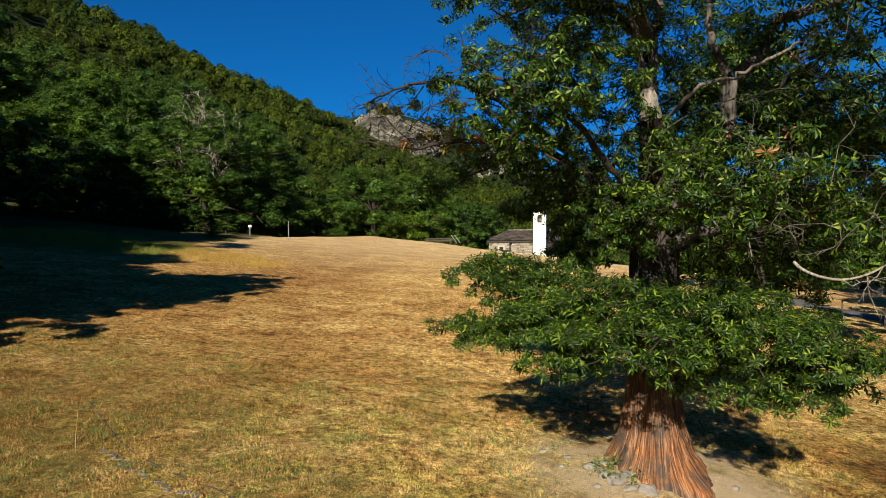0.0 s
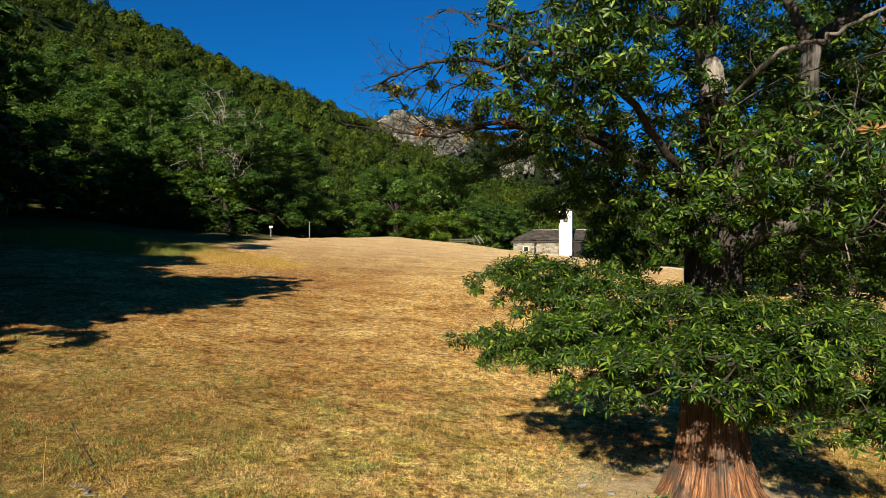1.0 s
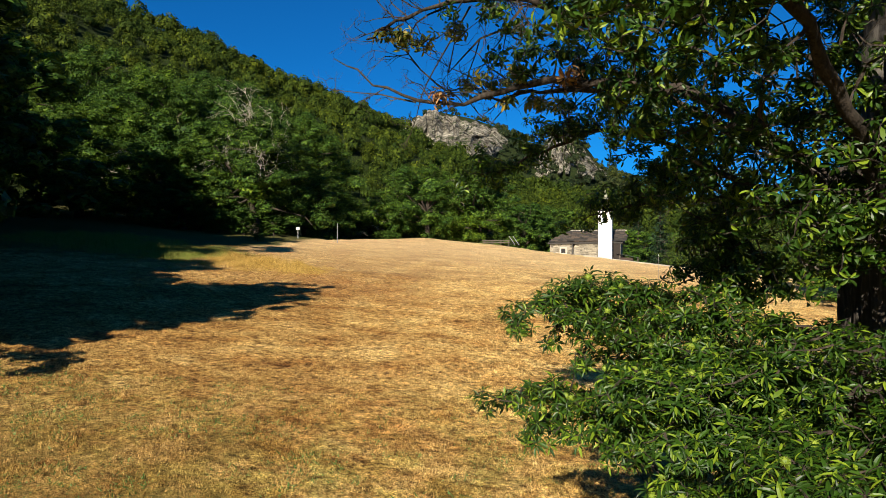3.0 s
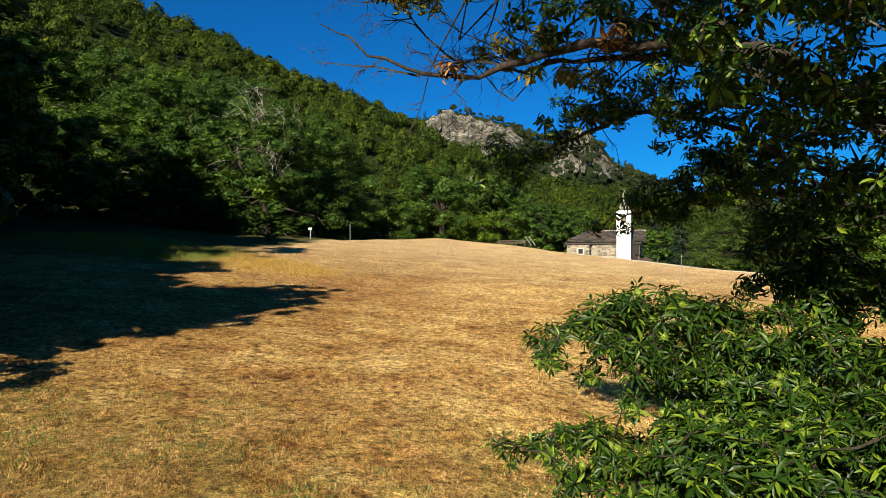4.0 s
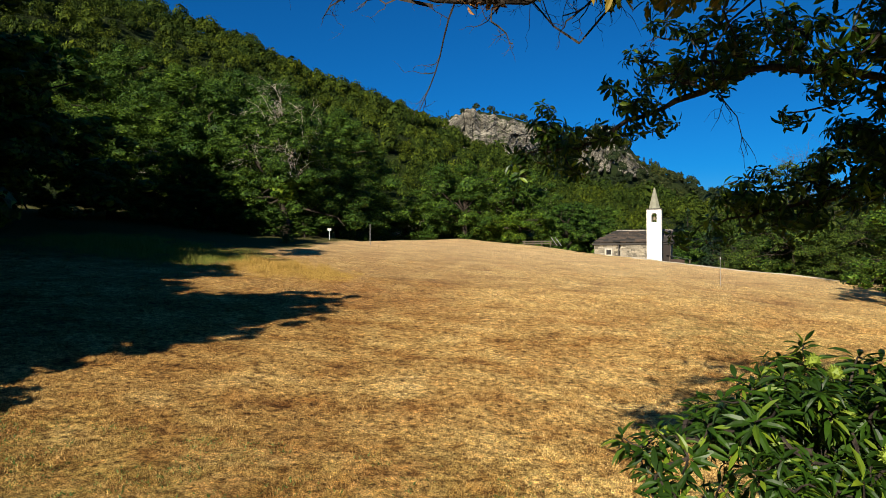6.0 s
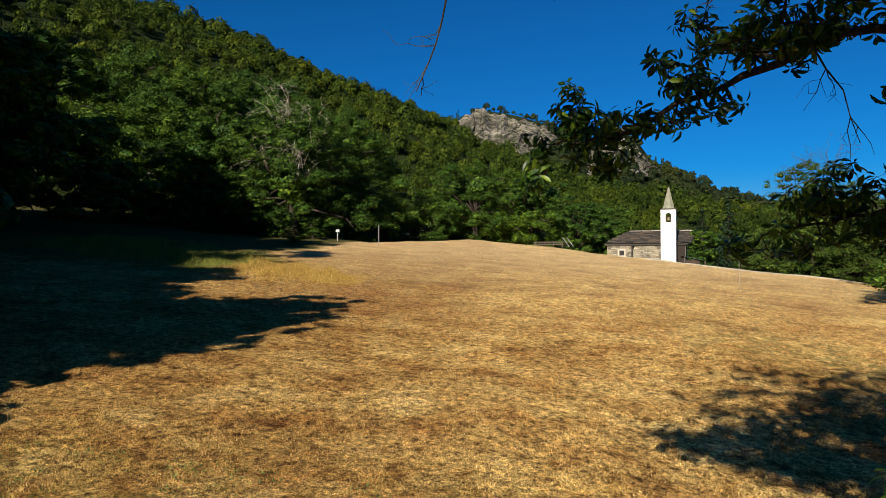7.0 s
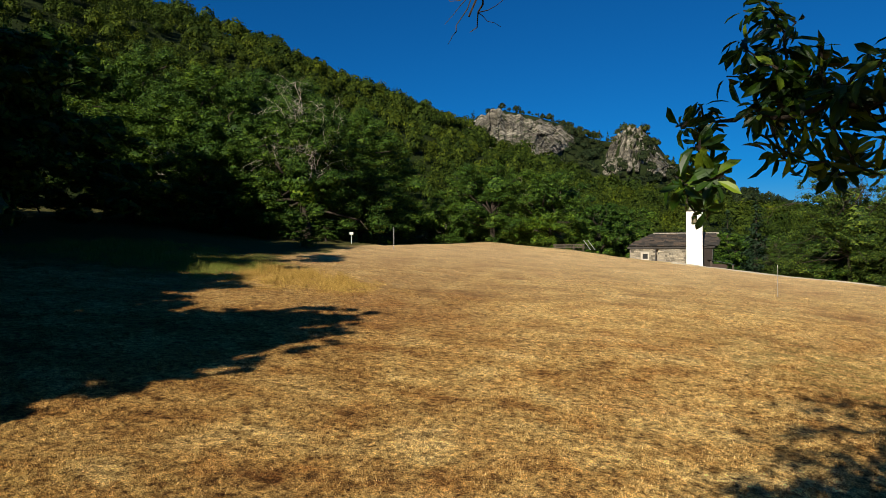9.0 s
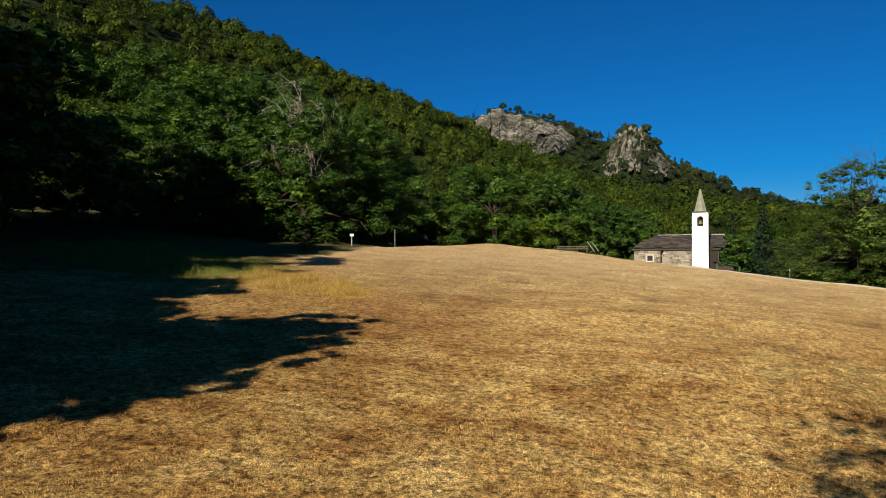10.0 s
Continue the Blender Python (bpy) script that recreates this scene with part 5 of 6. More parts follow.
            facing = w @ (o + np.array([0, 0, 0.3])) > -0.25
            p.append(q[facing])
            d.append((w + 0.5 * o)[facing])
        p, d = np.concatenate(p), np.concatenate(d)
        P.append(p)
        W.append(d)
        kind += [leaf] * len(p)
        limb_of += [limb] * len(p)
    P, W, kind, limb_of = np.concatenate(P), np.concatenate(W), np.array(kind), np.array(limb_of)
    twigs = Pile()
    ways = np.zeros_like(P)
    limb_arr = np.array(limb_of)
    for name, line in heads.items():
        idx = np.where(limb_arr == name)[0]
        if not len(idx):
            continue
        tree_pts = [tuple(x) for x in line[4:]]
        dist = np.min(np.linalg.norm(P[idx][:, None] - line[None, 4:], axis=2), axis=1)
        idx = idx[np.argsort(dist)]
        arr = np.zeros((len(tree_pts) + len(idx), 3))
        arr[:len(tree_pts)] = tree_pts
        m0 = m = len(tree_pts)
        up = np.full(len(arr), -1)
        load = np.zeros(len(arr))
        for i in idx:
            dd = np.linalg.norm(arr[:m] - P[i], axis=1)
            dd[m0:m] *= 1.12
            k = int(np.argmin(dd))
            arr[m] = P[i]
            up[m] = k
            ways[i] = P[i] - arr[k]
            m += 1
        for k in range(m - 1, m0 - 1, -1):
            load[k] += 1
            load[up[k]] += load[k]
        for k in range(m0, m):
            a, b = arr[up[k]], arr[k]
            ln = np.linalg.norm(b - a)
            mid = (a + b) / 2 + np.array([0, 0, -0.06 * ln]) + r.normal(size=3) * 0.06 * ln
            ra = 0.0022 * math.sqrt(load[k] + 1)
            v, q = tube(np.array([a, mid, b]) - base, [min(ra * 1.3, 0.014), min(ra, 0.011), 0.0025], 3)
            twigs.add(v, q)
    tagged(twigs.make("twigwork", DARK_BARK, root), kind="stuff")

    ways = ways / (np.linalg.norm(ways, axis=1, keepdims=True) + 1e-9)
    lift = np.array([0.8 if name.startswith("low_") else 0.35 for name in limb_of])
    ways = ways * 0.35 + W * 0.8 + lift[:, None] * np.array([0, 0, 1.0]) + r.normal(size=P.shape) * 0.22
    R = frames_for(ways, r)
    low = np.isin(limb_arr, ["low_left", "low_left_upper", "low_front", "low_right"])
    scale = r.uniform(0.72, 1.12, len(P))
    variant = r.integers(0, len(SPRAYS), len(P))
    # the sprays of the low left branches and of the lobe over the meadow are pieces of their own
    near = np.where((r.random(len(P)) < 0.8) & ((limb_arr == "low_left_upper") | ((limb_arr == "left_lower") & (P[:, 0] < 0.75)) | ((limb_arr == "low_left") & (P[:, 0] < 0.6))) & (kind == 0))[0][:290]
    single = np.zeros(len(P), bool)
    single[near] = True
    dry = (r.random(len(P)) < 0.006) & ~single & np.isin(limb_arr, ["right", "right_low"])
    kind[dry] = 2
    for name in heads:
        for leaf, mat in ((0, LEAF), (1, LEAF_PALE), (2, LEAF_DRY)):
            pile = Pile()
            for i in np.where((limb_arr == name) & (kind == leaf) & ~single)[0]:
                v, q, t = (FAR_SPRAYS if name in FAR_LIMBS else SPRAYS if name.startswith("low_") else BROAD_SPRAYS)[variant[i]]
                pile.add((v * scale[i]) @ R[i].T + P[i] - base, *[f for f in (q, t) if len(f)])
            if pile.n:
                ob = pile.make("foliage", mat, root)
                ob["kind"] = "stuff"
                if leaf:
                    tagged(ob, "yellowing leaves" if leaf == 1 else "withered brown leaf tufts")
    shapes = []
    for v, q, t in SPRAYS + BROAD_SPRAYS:
        ob = mesh_np("leaf_spray", v, [q, t], LEAF)
        shapes.append(ob.data)
        bpy.data.objects.remove(ob)
    for i in near:
        ob = new("leaf_spray", shapes[variant[i] + (0 if low[i] else len(SPRAYS))])
        ob.parent = root
        m = Matrix.Identity(4)
        for a in range(3):
            for b in range(3):
                m[a][b] = float(R[i][a, b] * scale[i])
            m[a][3] = float(P[i][a] - base[a])
        ob.matrix_basis = m

    # spiny green burrs among the outer sprays
    tip = np.where((P[:, 2] < 3.6) | (r.random(len(P)) < 0.2))[0]
    tip = r.permutation(tip)
    low_end = np.isin(limb_arr[tip], ["low_left", "low_left_upper"]) & (P[tip, 0] < 1.8)
    tip = np.concatenate([tip[low_end][:150], tip[~low_end][:140]])
    burr = Pile()
    spine = r.normal(size=(70, 3))
    spine /= np.linalg.norm(spine, axis=1, keepdims=True)
    side = np.cross(spine, np.roll(spine, 1, 0))
    side /= np.linalg.norm(side, axis=1, keepdims=True) + 1e-9
    burr.add(np.stack([spine * 0.7 + side * 0.1, spine * 0.7 - side * 0.1, spine * 1.25], 1).reshape(-1, 3), np.arange(210).reshape(-1, 3))
    ball = leafy_ball(1) * 0.9
    burr.add(ball.reshape(-1, 3), np.arange(3 * len(ball)).reshape(-1, 3))
    ob = burr.make("burr", BURR)
    burr_shape = ob.data
    bpy.data.objects.remove(ob)
    for i in tip:
        ob = new("burr", burr_shape)
        ob.parent = root
        place = P[i] - base + np.array([0, 0, 0.015]) + r.normal(size=3) * 0.022
        ob.matrix_basis = Matrix.LocRotScale(Vector(place), Euler(tuple(r.uniform(0, 6, 3))), Vector.Fill(3, r.uniform(0.02, 0.03)))
        if i == tip[0]:
            tagged(ob, "spiny yellow-green chestnut burr")

    r = np.random.default_rng(310)
    # leafless twigs: grey inside the crown, long and forked at the end of the left limb
    for p, w, ln, rad in [((-0.45, 9.8, 5.12), (-1, -0.15, 0.25), 0.8, 0.012), ((-0.8, 9.7, 5.05), (-1, -0.2, -0.1), 0.7, 0.011), ((-0.3, 9.85, 5.2), (-0.9, 0.1, 0.3), 0.45, 0.009), ((0.1, 9.9, 5.25), (-0.7, 0.5, 0.35), 0.7, 0.011), ((0.9, 9.85, 5.15), (-0.8, 0.4, -0.3), 0.7, 0.01),
                          ((0.2, 9.95, 6.0), (-1, -0.25, -0.35), 1.1, 0.016), ((-0.5, 9.75, 5.95), (-1, -0.1, -0.5), 0.8, 0.012), ((-0.9, 9.6, 5.75), (-0.8, -0.4, -0.2), 0.55, 0.01), ((0.5, 10.0, 5.6), (-1, -0.2, -0.25), 1.0, 0.014),
                          ((0.6, 10.05, 6.0), (-1, 0.2, 0.15), 1.2, 0.016), ((0.9, 10.0, 5.7), (-0.9, 0.5, 0.0), 0.9, 0.014),
                          ((0.1, 6.9, 5.5), (-1, 0.1, 0.25), 0.6, 0.012), ((0.5, 6.9, 5.5), (-1, 0.3, 0.5), 0.7, 0.014), ((0.3, 7.2, 5.1), (-1, 0.2, 0.1), 0.7, 0.012), 
                          ((0.6, 10.9, 5.2), (-1, 0.0, 0.1), 0.4, 0.008), ((0.9, 10.8, 4.9), (-1, -0.1, -0.1), 0.4, 0.008)]:
        dead = Pile()
        bare_branch(dead, np.array(p) - base, w, ln, rad, r, 3)
        tagged(dead.make("bare_branch", DARK_BARK, root), "leafless dark branch")
    # brittle twigs along the thin left limbs
    for k in range(34):
        name = ("left", "left_mid", "left_second")[k % 3]
        line = heads[name]
        at = line[r.integers(8, 22)]
        dead = Pile()
        way = np.array([-0.7, 0.1, 0.1]) + 0.5 * r.normal(size=3)
        way[2] = abs(way[2])
        bare_branch(dead, at - base, way, r.uniform(0.3, 0.55), r.uniform(0.006, 0.010), r, 3)
        tagged(dead.make("bare_branch", DARK_BARK, root), "leafless dark brown twig")
    curve = Pile()
    line = smooth_line([(4.05, 7.45, 3.36), (4.1, 7.38, 3.28), (4.25, 7.3, 3.2), (4.51, 7.3, 3.16), (4.8, 7.3, 3.22), (5.1, 7.35, 3.36)], 16)
    curve.add(*tube(line - base, np.linspace(0.019, 0.010, 16), 7))
    for k in (9, 12, 14):
        bare_branch(curve, line[k] - base, (0.3, -0.1, -1), 0.5, 0.008, r, 2)
    tagged(curve.make("dead_branch", WEATHERED, root), "pale grey curved dead branch")
    hang = Pile()
    line = smooth_line([(-0.3, 9.9, 6.0), (-0.55, 10.4, 5.8), (-0.85, 10.8, 5.45), (-0.98, 10.95, 5.1), (-1.1, 10.95, 4.82)], 14)
    hang.add(*tube(line - base, np.linspace(0.011, 0.003, 14), 5))
    for k in (4, 7, 9, 10, 11, 12):
        bare_branch(hang, line[k] - base, r.normal(size=3) + np.array([-0.5, 0, -0.6]), 0.22, 0.004, r, 1)
    tagged(hang.make("bare_branch", DARK_BARK, root), "leafless dark hanging branch")
    for k in range(32):
        a = r.random() * 2 * np.pi
        z = r.uniform(3.4, 4.9)
        out = r.uniform(0.2, 0.8)
        grey = Pile()
        bare_branch(grey, np.array([2.85 + out * np.cos(a), 8.6 + out * np.sin(a), z]) - base, (np.cos(a), np.sin(a) - 0.5, 0.35), r.uniform(0.5, 1.0), 0.010, r, 2)
        tagged(grey.make("dead_branch", GREYWOOD if k % 2 else TWIG, root), "grey dead branch")
    for k in range(15):
        fine = Pile()
        start = np.array([r.uniform(2.9, 4.6), r.uniform(6.5, 7.3), r.uniform(3.2, 4.5)])
        bare_branch(fine, start - base, np.array([0.5, -0.4, 0.1]) + 0.7 * r.normal(size=3), r.uniform(0.4, 0.9), r.uniform(0.006, 0.009), r, 3)
        tagged(fine.make("dead_branch", GREYWOOD, root), "thin grey dead branch")
    for p, w, ln, rad in [((4.2, 7.3, 4.4), (1, 0.1, -0.2), 1.2, 0.013), ((5.0, 7.4, 3.6), (1, 0.2, 0.2), 1.0, 0.012), ((3.4, 7.3, 5.2), (1, -0.3, 0.5), 1.5, 0.025), ((1.4, 7.2, 5.3), (-1, 0, 0.1), 1.0, 0.018), ((2.6, 7.6, 4.9), (1, -0.4, 0.3), 1.2, 0.02)]:
        grey = Pile()
        bare_branch(grey, np.array(p) - base, w, ln, 0.6 * rad, r, 3)
        tagged(grey.make("dead_branch", TWIG, root), "grey dead branch")
    return root


def trunk_material():
    m, n, l, b = material("stripped_trunk", 0.85, 0.25)
    co = own_coords(n, l)
    sep = n.new("ShaderNodeSeparateXYZ")
    l.new(co, sep.inputs[0])
    turn = n.new("ShaderNodeMath")
    turn.operation = "ARCTAN2"
    l.new(sep.outputs[1], turn.inputs[0])
    l.new(sep.outputs[0], turn.inputs[1])
    strands = n.new("ShaderNodeCombineXYZ")
    l.new(turn.outputs[0], strands.inputs[0])
    l.new(sep.outputs[2], strands.inputs[2])
    mp = n.new("ShaderNodeMapping")
    mp.inputs["Scale"].default_value = (15.0, 1.0, 1.3)
    l.new(strands.outputs[0], mp.inputs[0])
    f = noise_node(n, l, 1.5, 7.0, mp.outputs[0], 0.72)
    g = noise_node(n, l, 2.2, 5.0, co)
    red = ramp(n, l, f, (0.34, (0.018, 0.010, 0.007)), (0.46, (0.115, 0.052, 0.024)), (0.55, (0.36, 0.145, 0.050)), (0.68, (0.50, 0.36, 0.25)))
    grey = ramp(n, l, f, (0.28, (0.018, 0.015, 0.012)), (0.5, (0.06, 0.05, 0.04)), (0.72, (0.15, 0.13, 0.105)))
    hgt = n.new("ShaderNodeMapRange")
    hgt.inputs["From Min"].default_value, hgt.inputs["From Max"].default_value = 1.5, 0.2
    l.new(sep.outputs[2], hgt.inputs["Value"])
    mask = n.new("ShaderNodeMath")
    mask.operation = "MULTIPLY"
    l.new(hgt.outputs[0], mask.inputs[0])
    l.new(ramp(n, l, g, (0.38, (0.15, 0.15, 0.15)), (0.55, (1, 1, 1))), mask.inputs[1])
    l.new(blend(n, l, mask.outputs[0], grey, red), b.inputs["Base Color"])
    bump(n, l, f, b, 1.0, 0.04)
    return m


TRUNK = trunk_material()
old_chestnut()


# ---------------------------------------------------------------- chapel
WHITE = plain("white_limewash", (0.80, 0.78, 0.73), 0.85, 0.04, 1.2)
PLASTER = plain("old_plaster", (0.42, 0.38, 0.32), 0.9, 0.1, 2.0)
SLATE = plain("stone_slate", (0.05, 0.046, 0.042), 0.8, 0.35, 2.5, 0.3, 0.4)
STONE = plain("field_stone", (0.34, 0.31, 0.26), 0.9, 0.3, 2.0, 0.2, 0.5)
MORTAR = plain("lime_mortar", (0.24, 0.215, 0.17), 0.95, 0.2, 3.0)
DARK = plain("dark_interior", (0.02, 0.02, 0.02), 0.9, 0.2)
IRON = plain("dark_iron", (0.05, 0.045, 0.04), 0.6, 0.2)
TIMBER = plain("grey_timber", (0.075, 0.06, 0.048), 0.85, 0.25, 4.0)
METAL = plain("galvanised_metal", (0.2, 0.205, 0.205), 0.45, 0.1, 3.0, 0.5)
PALE_METAL = plain("pale_painted_metal", (0.45, 0.45, 0.43), 0.5, 0.1, 3.0, 0.4)
BRONZE = plain("bell_bronze", (0.12, 0.10, 0.06), 0.5, 0.2)


def chapel():
    r = random.Random(5)
    # the long wall faces the meadow; local x along it, y away from the meadow
    x0, y0 = 10.5, 69.5
    root = thing("chapel", pose(x0, y0, 2.55, 0, 0, -13.0), "small stone chapel with slate roof and white bell tower", "chapel")
    # nave: walls with thickness, eave at 2.2, hipped at the far end
    D, E, RG = 4.4, 1.95, 2.95
    xa, xb = -5.65, 1.4
    bm = bmesh.new()
    t = 0.5
    for a, b, c, d in ((xa, 0.35, -3.45, 0.35 + t), (-3.1, 0.35, xb, 0.35 + t), (xa, 0.35 + D - t, xb, 0.35 + D), (xa, 0.85, xa + t, 0.35 + D - t), (xb - t, 0.85, xb, 0.35 + D - t)):
        box(bm, a, b, -1.2, c, d, E)
    wall = part("wall", bm, MORTAR, root, "wall of grey field stones")
    # field stones, each proud of the mortar
    shapes = []
    for k in range(8):
        sb = bmesh.new()
        bmesh.ops.create_cube(sb, size=1.0)
        for v in sb.verts:
            v.co += Vector((r.uniform(-0.12, 0.12), 0, r.uniform(-0.14, 0.14)))
            if v.co.y < 0:
                v.co.x *= 0.82
                v.co.z *= 0.8
        me = bpy.data.meshes.new("stone")
        sb.to_mesh(me)
        sb.free()
        me.materials.append(STONE_VAR)
        shapes.append(me)
    z = -0.55
    while z < E - 0.08:
        hgt = r.uniform(0.14, 0.26)
        x = xa + 0.05
        while x < -0.45:
            w = r.uniform(0.2, 0.55)
            hit = (-4.72 < x + w / 2 < -3.83 and 0.6 < z + hgt / 2 < 1.47) or -3.5 < x + w / 2 < -3.05
            if not hit:
                ob = new("stone", r.choice(shapes))
                ob.parent = wall
                ob.matrix_basis = Matrix.LocRotScale((x + w / 2, 0.34, z + hgt / 2), None, (w - 0.03, r.uniform(0.06, 0.13), hgt - 0.025))
            x += w
        z += hgt
    # recess between the two stretches of wall
    bm = bmesh.new()
    box(bm, -3.45, 0.75, -1.2, -3.1, 0.85, E)
    part("recess_wall", bm, MORTAR, root)
    # small window with a white surround
    win = thing("window", Matrix.Identity(4), "small dark window with pale plaster surround", "window")
    win.parent = root
    for key in ("category", "group"):
        if key in win:
            del win[key]
    bm = bmesh.new()
    for a, b, c, d in ((-4.62, 0.68, -4.5, 1.39), (-4.05, 0.68, -3.93, 1.39), (-4.5, 1.27, -4.05, 1.39), (-4.5, 0.68, -4.05, 0.8)):
        box(bm, a, 0.255, b, c, 0.36, d, 0.01)
    part("surround", bm, PLASTER, win, "pale plastered window surround")
    bm = bmesh.new()
    box(bm, -4.5, 0.325, 0.8, -4.05, 0.35, 1.27)
    part("pane", bm, DARK, win)
    bm = bmesh.new()
    box(bm, -3.4, 0.2, -0.9, -3.3, 0.3, E - 0.1, 0.02)
    part("drainpipe", bm, IRON, root, "dark downpipe")
    # roof: boarding under rows of stone slates
    ov = 0.22
    ry = 0.35 + D / 2
    bm = bmesh.new()
    A = [bm.verts.new(c) for c in ((xa - ov, 0.35 - ov, E - 0.1), (xb + ov, 0.35 - ov, E - 0.1), (xb + ov, 0.35 + D + ov, E - 0.1), (xa - ov, 0.35 + D + ov, E - 0.1), (xa + 1.9, ry, RG + 0.1), (xb + ov, ry, RG + 0.1))]
    for f in ((0, 1, 5, 4), (2, 3, 4, 5), (3, 0, 4), (1, 2, 5)):
        bm.faces.new([A[k] for k in f])
    bmesh.ops.recalc_face_normals(bm, faces=bm.faces)
    bmesh.ops.solidify(bm, geom=bm.faces[:], thickness=0.12)
    roof = part("roof", bm, SLATE, root, "roof of dark stone slates")
    slates = []
    for k in range(6):
        sb = bmesh.new()
        bmesh.ops.create_cube(sb, size=1.0)
        for v in sb.verts:
            v.co += Vector((r.uniform(-0.06, 0.06), r.uniform(-0.08, 0.08), 0))
        me = bpy.data.meshes.new("slate")
        sb.to_mesh(me)
        sb.free()
        me.materials.append(SLATE_VAR)
        slates.append(me)
    rows = 11
    pitch = math.atan2(RG - E + 0.2, D / 2 + ov)
    for row in range(rows):
        f = row / rows
        y = 0.35 - ov + f * (D / 2 + ov)
        zz = E - 0.02 + f * (RG - E + 0.2)
        x = xa - ov + f * (1.9 + ov) + r.uniform(0, 0.2)
        while x < xb + ov:
            w = r.uniform(0.35, 0.75)
            ob = new("slate", r.choice(slates))
            ob.parent = roof
            ob.matrix_basis = Matrix.LocRotScale((x + w / 2, y + 0.16, zz + 0.13 + r.uniform(-0.012, 0.012)), Euler((pitch - 0.06, r.uniform(-0.03, 0.03), r.uniform(-0.05, 0.05))), (w - 0.02, 0.42, 0.045))
            x += w
    bm = bmesh.new()
    x = xa + 1.85
    while x < xb + ov:
        w = r.uniform(0.4, 0.7)
        box(bm, x, ry - 0.17, RG + 0.12, x + w - 0.03, ry + 0.17, RG + 0.22 + r.uniform(0, 0.03))
        x += w
    part("ridge", bm, STONE, root, "ridge of flat grey stones")

    # bell tower, in front of the wall
    W = 1.3
    tw = new("bell_tower")
    tw.parent = root
    tagged(tw, "white limewashed bell tower")
    H, wa, wb, zs, zt = 4.95, -0.21, 0.21, 3.8, 4.42     # opening: half width and heights
    bm = bmesh.new()
    box(bm, -W / 2, -1.35, -1.8, W / 2, 0.3, zs)                      # shaft
    for a, b in ((-W / 2, wa - 0.03), (wb + 0.03, W / 2)):
        box(bm, a, -1.35, zs, b, 0.3, H)
    # arched head of the opening
    n = 12
    arc = [(0.24 * math.cos(math.pi * k / n), zt + 0.24 * math.sin(math.pi * k / n)) for k in range(n + 1)]
    for k in range(n):
        (ax, az), (bx, bz) = arc[k], arc[k + 1]
        vs = [bm.verts.new((px, py, pz)) for py in (-1.35, 0.3) for px, pz in ((ax, az), (bx, bz), (bx, H), (ax, H))]
        for f in ((0, 1, 2, 3), (7, 6, 5, 4), (0, 4, 5, 1), (2, 6, 7, 3)):
            bm.faces.new([vs[i] for i in f])
    bmesh.ops.remove_doubles(bm, verts=bm.verts, dist=0.001)
    part("shaft", bm, WHITE, tw)
    bm = bmesh.new()
    box(bm, -W / 2 - 0.05, -1.41, H, W / 2 + 0.05, 0.36, H + 0.1, 0.02)
    part("cornice", bm, SLATE, tw)
    bm = bmesh.new()
    bmesh.ops.create_cone(bm, cap_ends=True, segments=8, radius1=0.54, radius2=0.06, depth=1.98, matrix=Matrix.Translation((0, -0.52, H + 0.1 + 0.99)) @ Matrix.Rotation(radians(22.5), 4, "Z"))
    bmesh.ops.subdivide_edges(bm, edges=[e for e in bm.edges if abs(e.verts[0].co.z - e.verts[1].co.z) > 1], cuts=14)
    for v in bm.verts:
        k = round((v.co.z - H) / 0.16)
        s = 1.0 + 0.035 * (k % 2) + r.uniform(-0.02, 0.02)
        v.co.x *= s
        v.co.y = -0.52 + (v.co.y + 0.52) * s
    part("spire", bm, SPIRE, tw, "grey stone spire with eight sides")
    bm = bmesh.new()
    bmesh.ops.create_cone(bm, cap_ends=True, segments=14, radius1=0.2, radius2=0.1, depth=0.32, matrix=Matrix.Translation((0, -0.6, zs + 0.36)))
    box(bm, -0.26, -0.64, zs + 0.54, 0.26, -0.56, zs + 0.6)
    part("bell", bm, BRONZE, tw, "dark bronze bell on a yoke")
    # dark panel added in place of the shade on the wall beside the tower
    bm = bmesh.new()
    box(bm, 0.66, 0.285, -1.2, 1.38, 0.345, 1.7)
    part("boarding", bm, plain("shade_panel_dark", (0.022, 0.017, 0.014), 0.9, 0.2), root, "dark panel standing in for shade on the wall")
    # porch beyond the tower
    bm = bmesh.new()
    vs = [bm.verts.new(c) for c in ((1.0, 0.0, 0.75), (3.2, 0.0, 0.3), (3.2, 2.2, 0.3), (1.0, 2.2, 0.75))]
    bm.faces.new(vs)
    bmesh.ops.solidify(bm, geom=bm.faces[:], thickness=0.07)
    part("porch_roof", bm, METAL, root, "pale sheet roof of a lean-to")
    for px in (1.3, 3.05):
        bm = bmesh.new()
        box(bm, px - 0.05, 0.05, -1.5, px + 0.05, 0.15, 0.62 if px < 2 else 0.28)
        part("post", bm, TIMBER, root)
    bm = bmesh.new()
    box(bm, 1.35, 0.3, -1.5, 2.6, 2.1, 0.35)
    part("shed", bm, plain("brown_boards", (0.045, 0.03, 0.024), 0.9, 0.2), root, "dark brown boarded store")
    return root


def random_piece(name, a, b, c, rough=0.9):
    m, n, l, bs = material(name, rough, 0.2)
    o = n.new("ShaderNodeObjectInfo")
    col = ramp(n, l, o.outputs["Random"], (0.0, a), (0.5, b), (1.0, c))
    co = place_coords(n, l)
    f = noise_node(n, l, 7.0, 5.0, co)
    col = blend(n, l, 1.0, col, ramp(n, l, f, (0.3, (0.6, 0.6, 0.6)), (0.7, (1.25, 1.25, 1.25))), "MULTIPLY")
    l.new(col, bs.inputs["Base Color"])
    bump(n, l, f, bs, 0.5, 0.03)
    return m


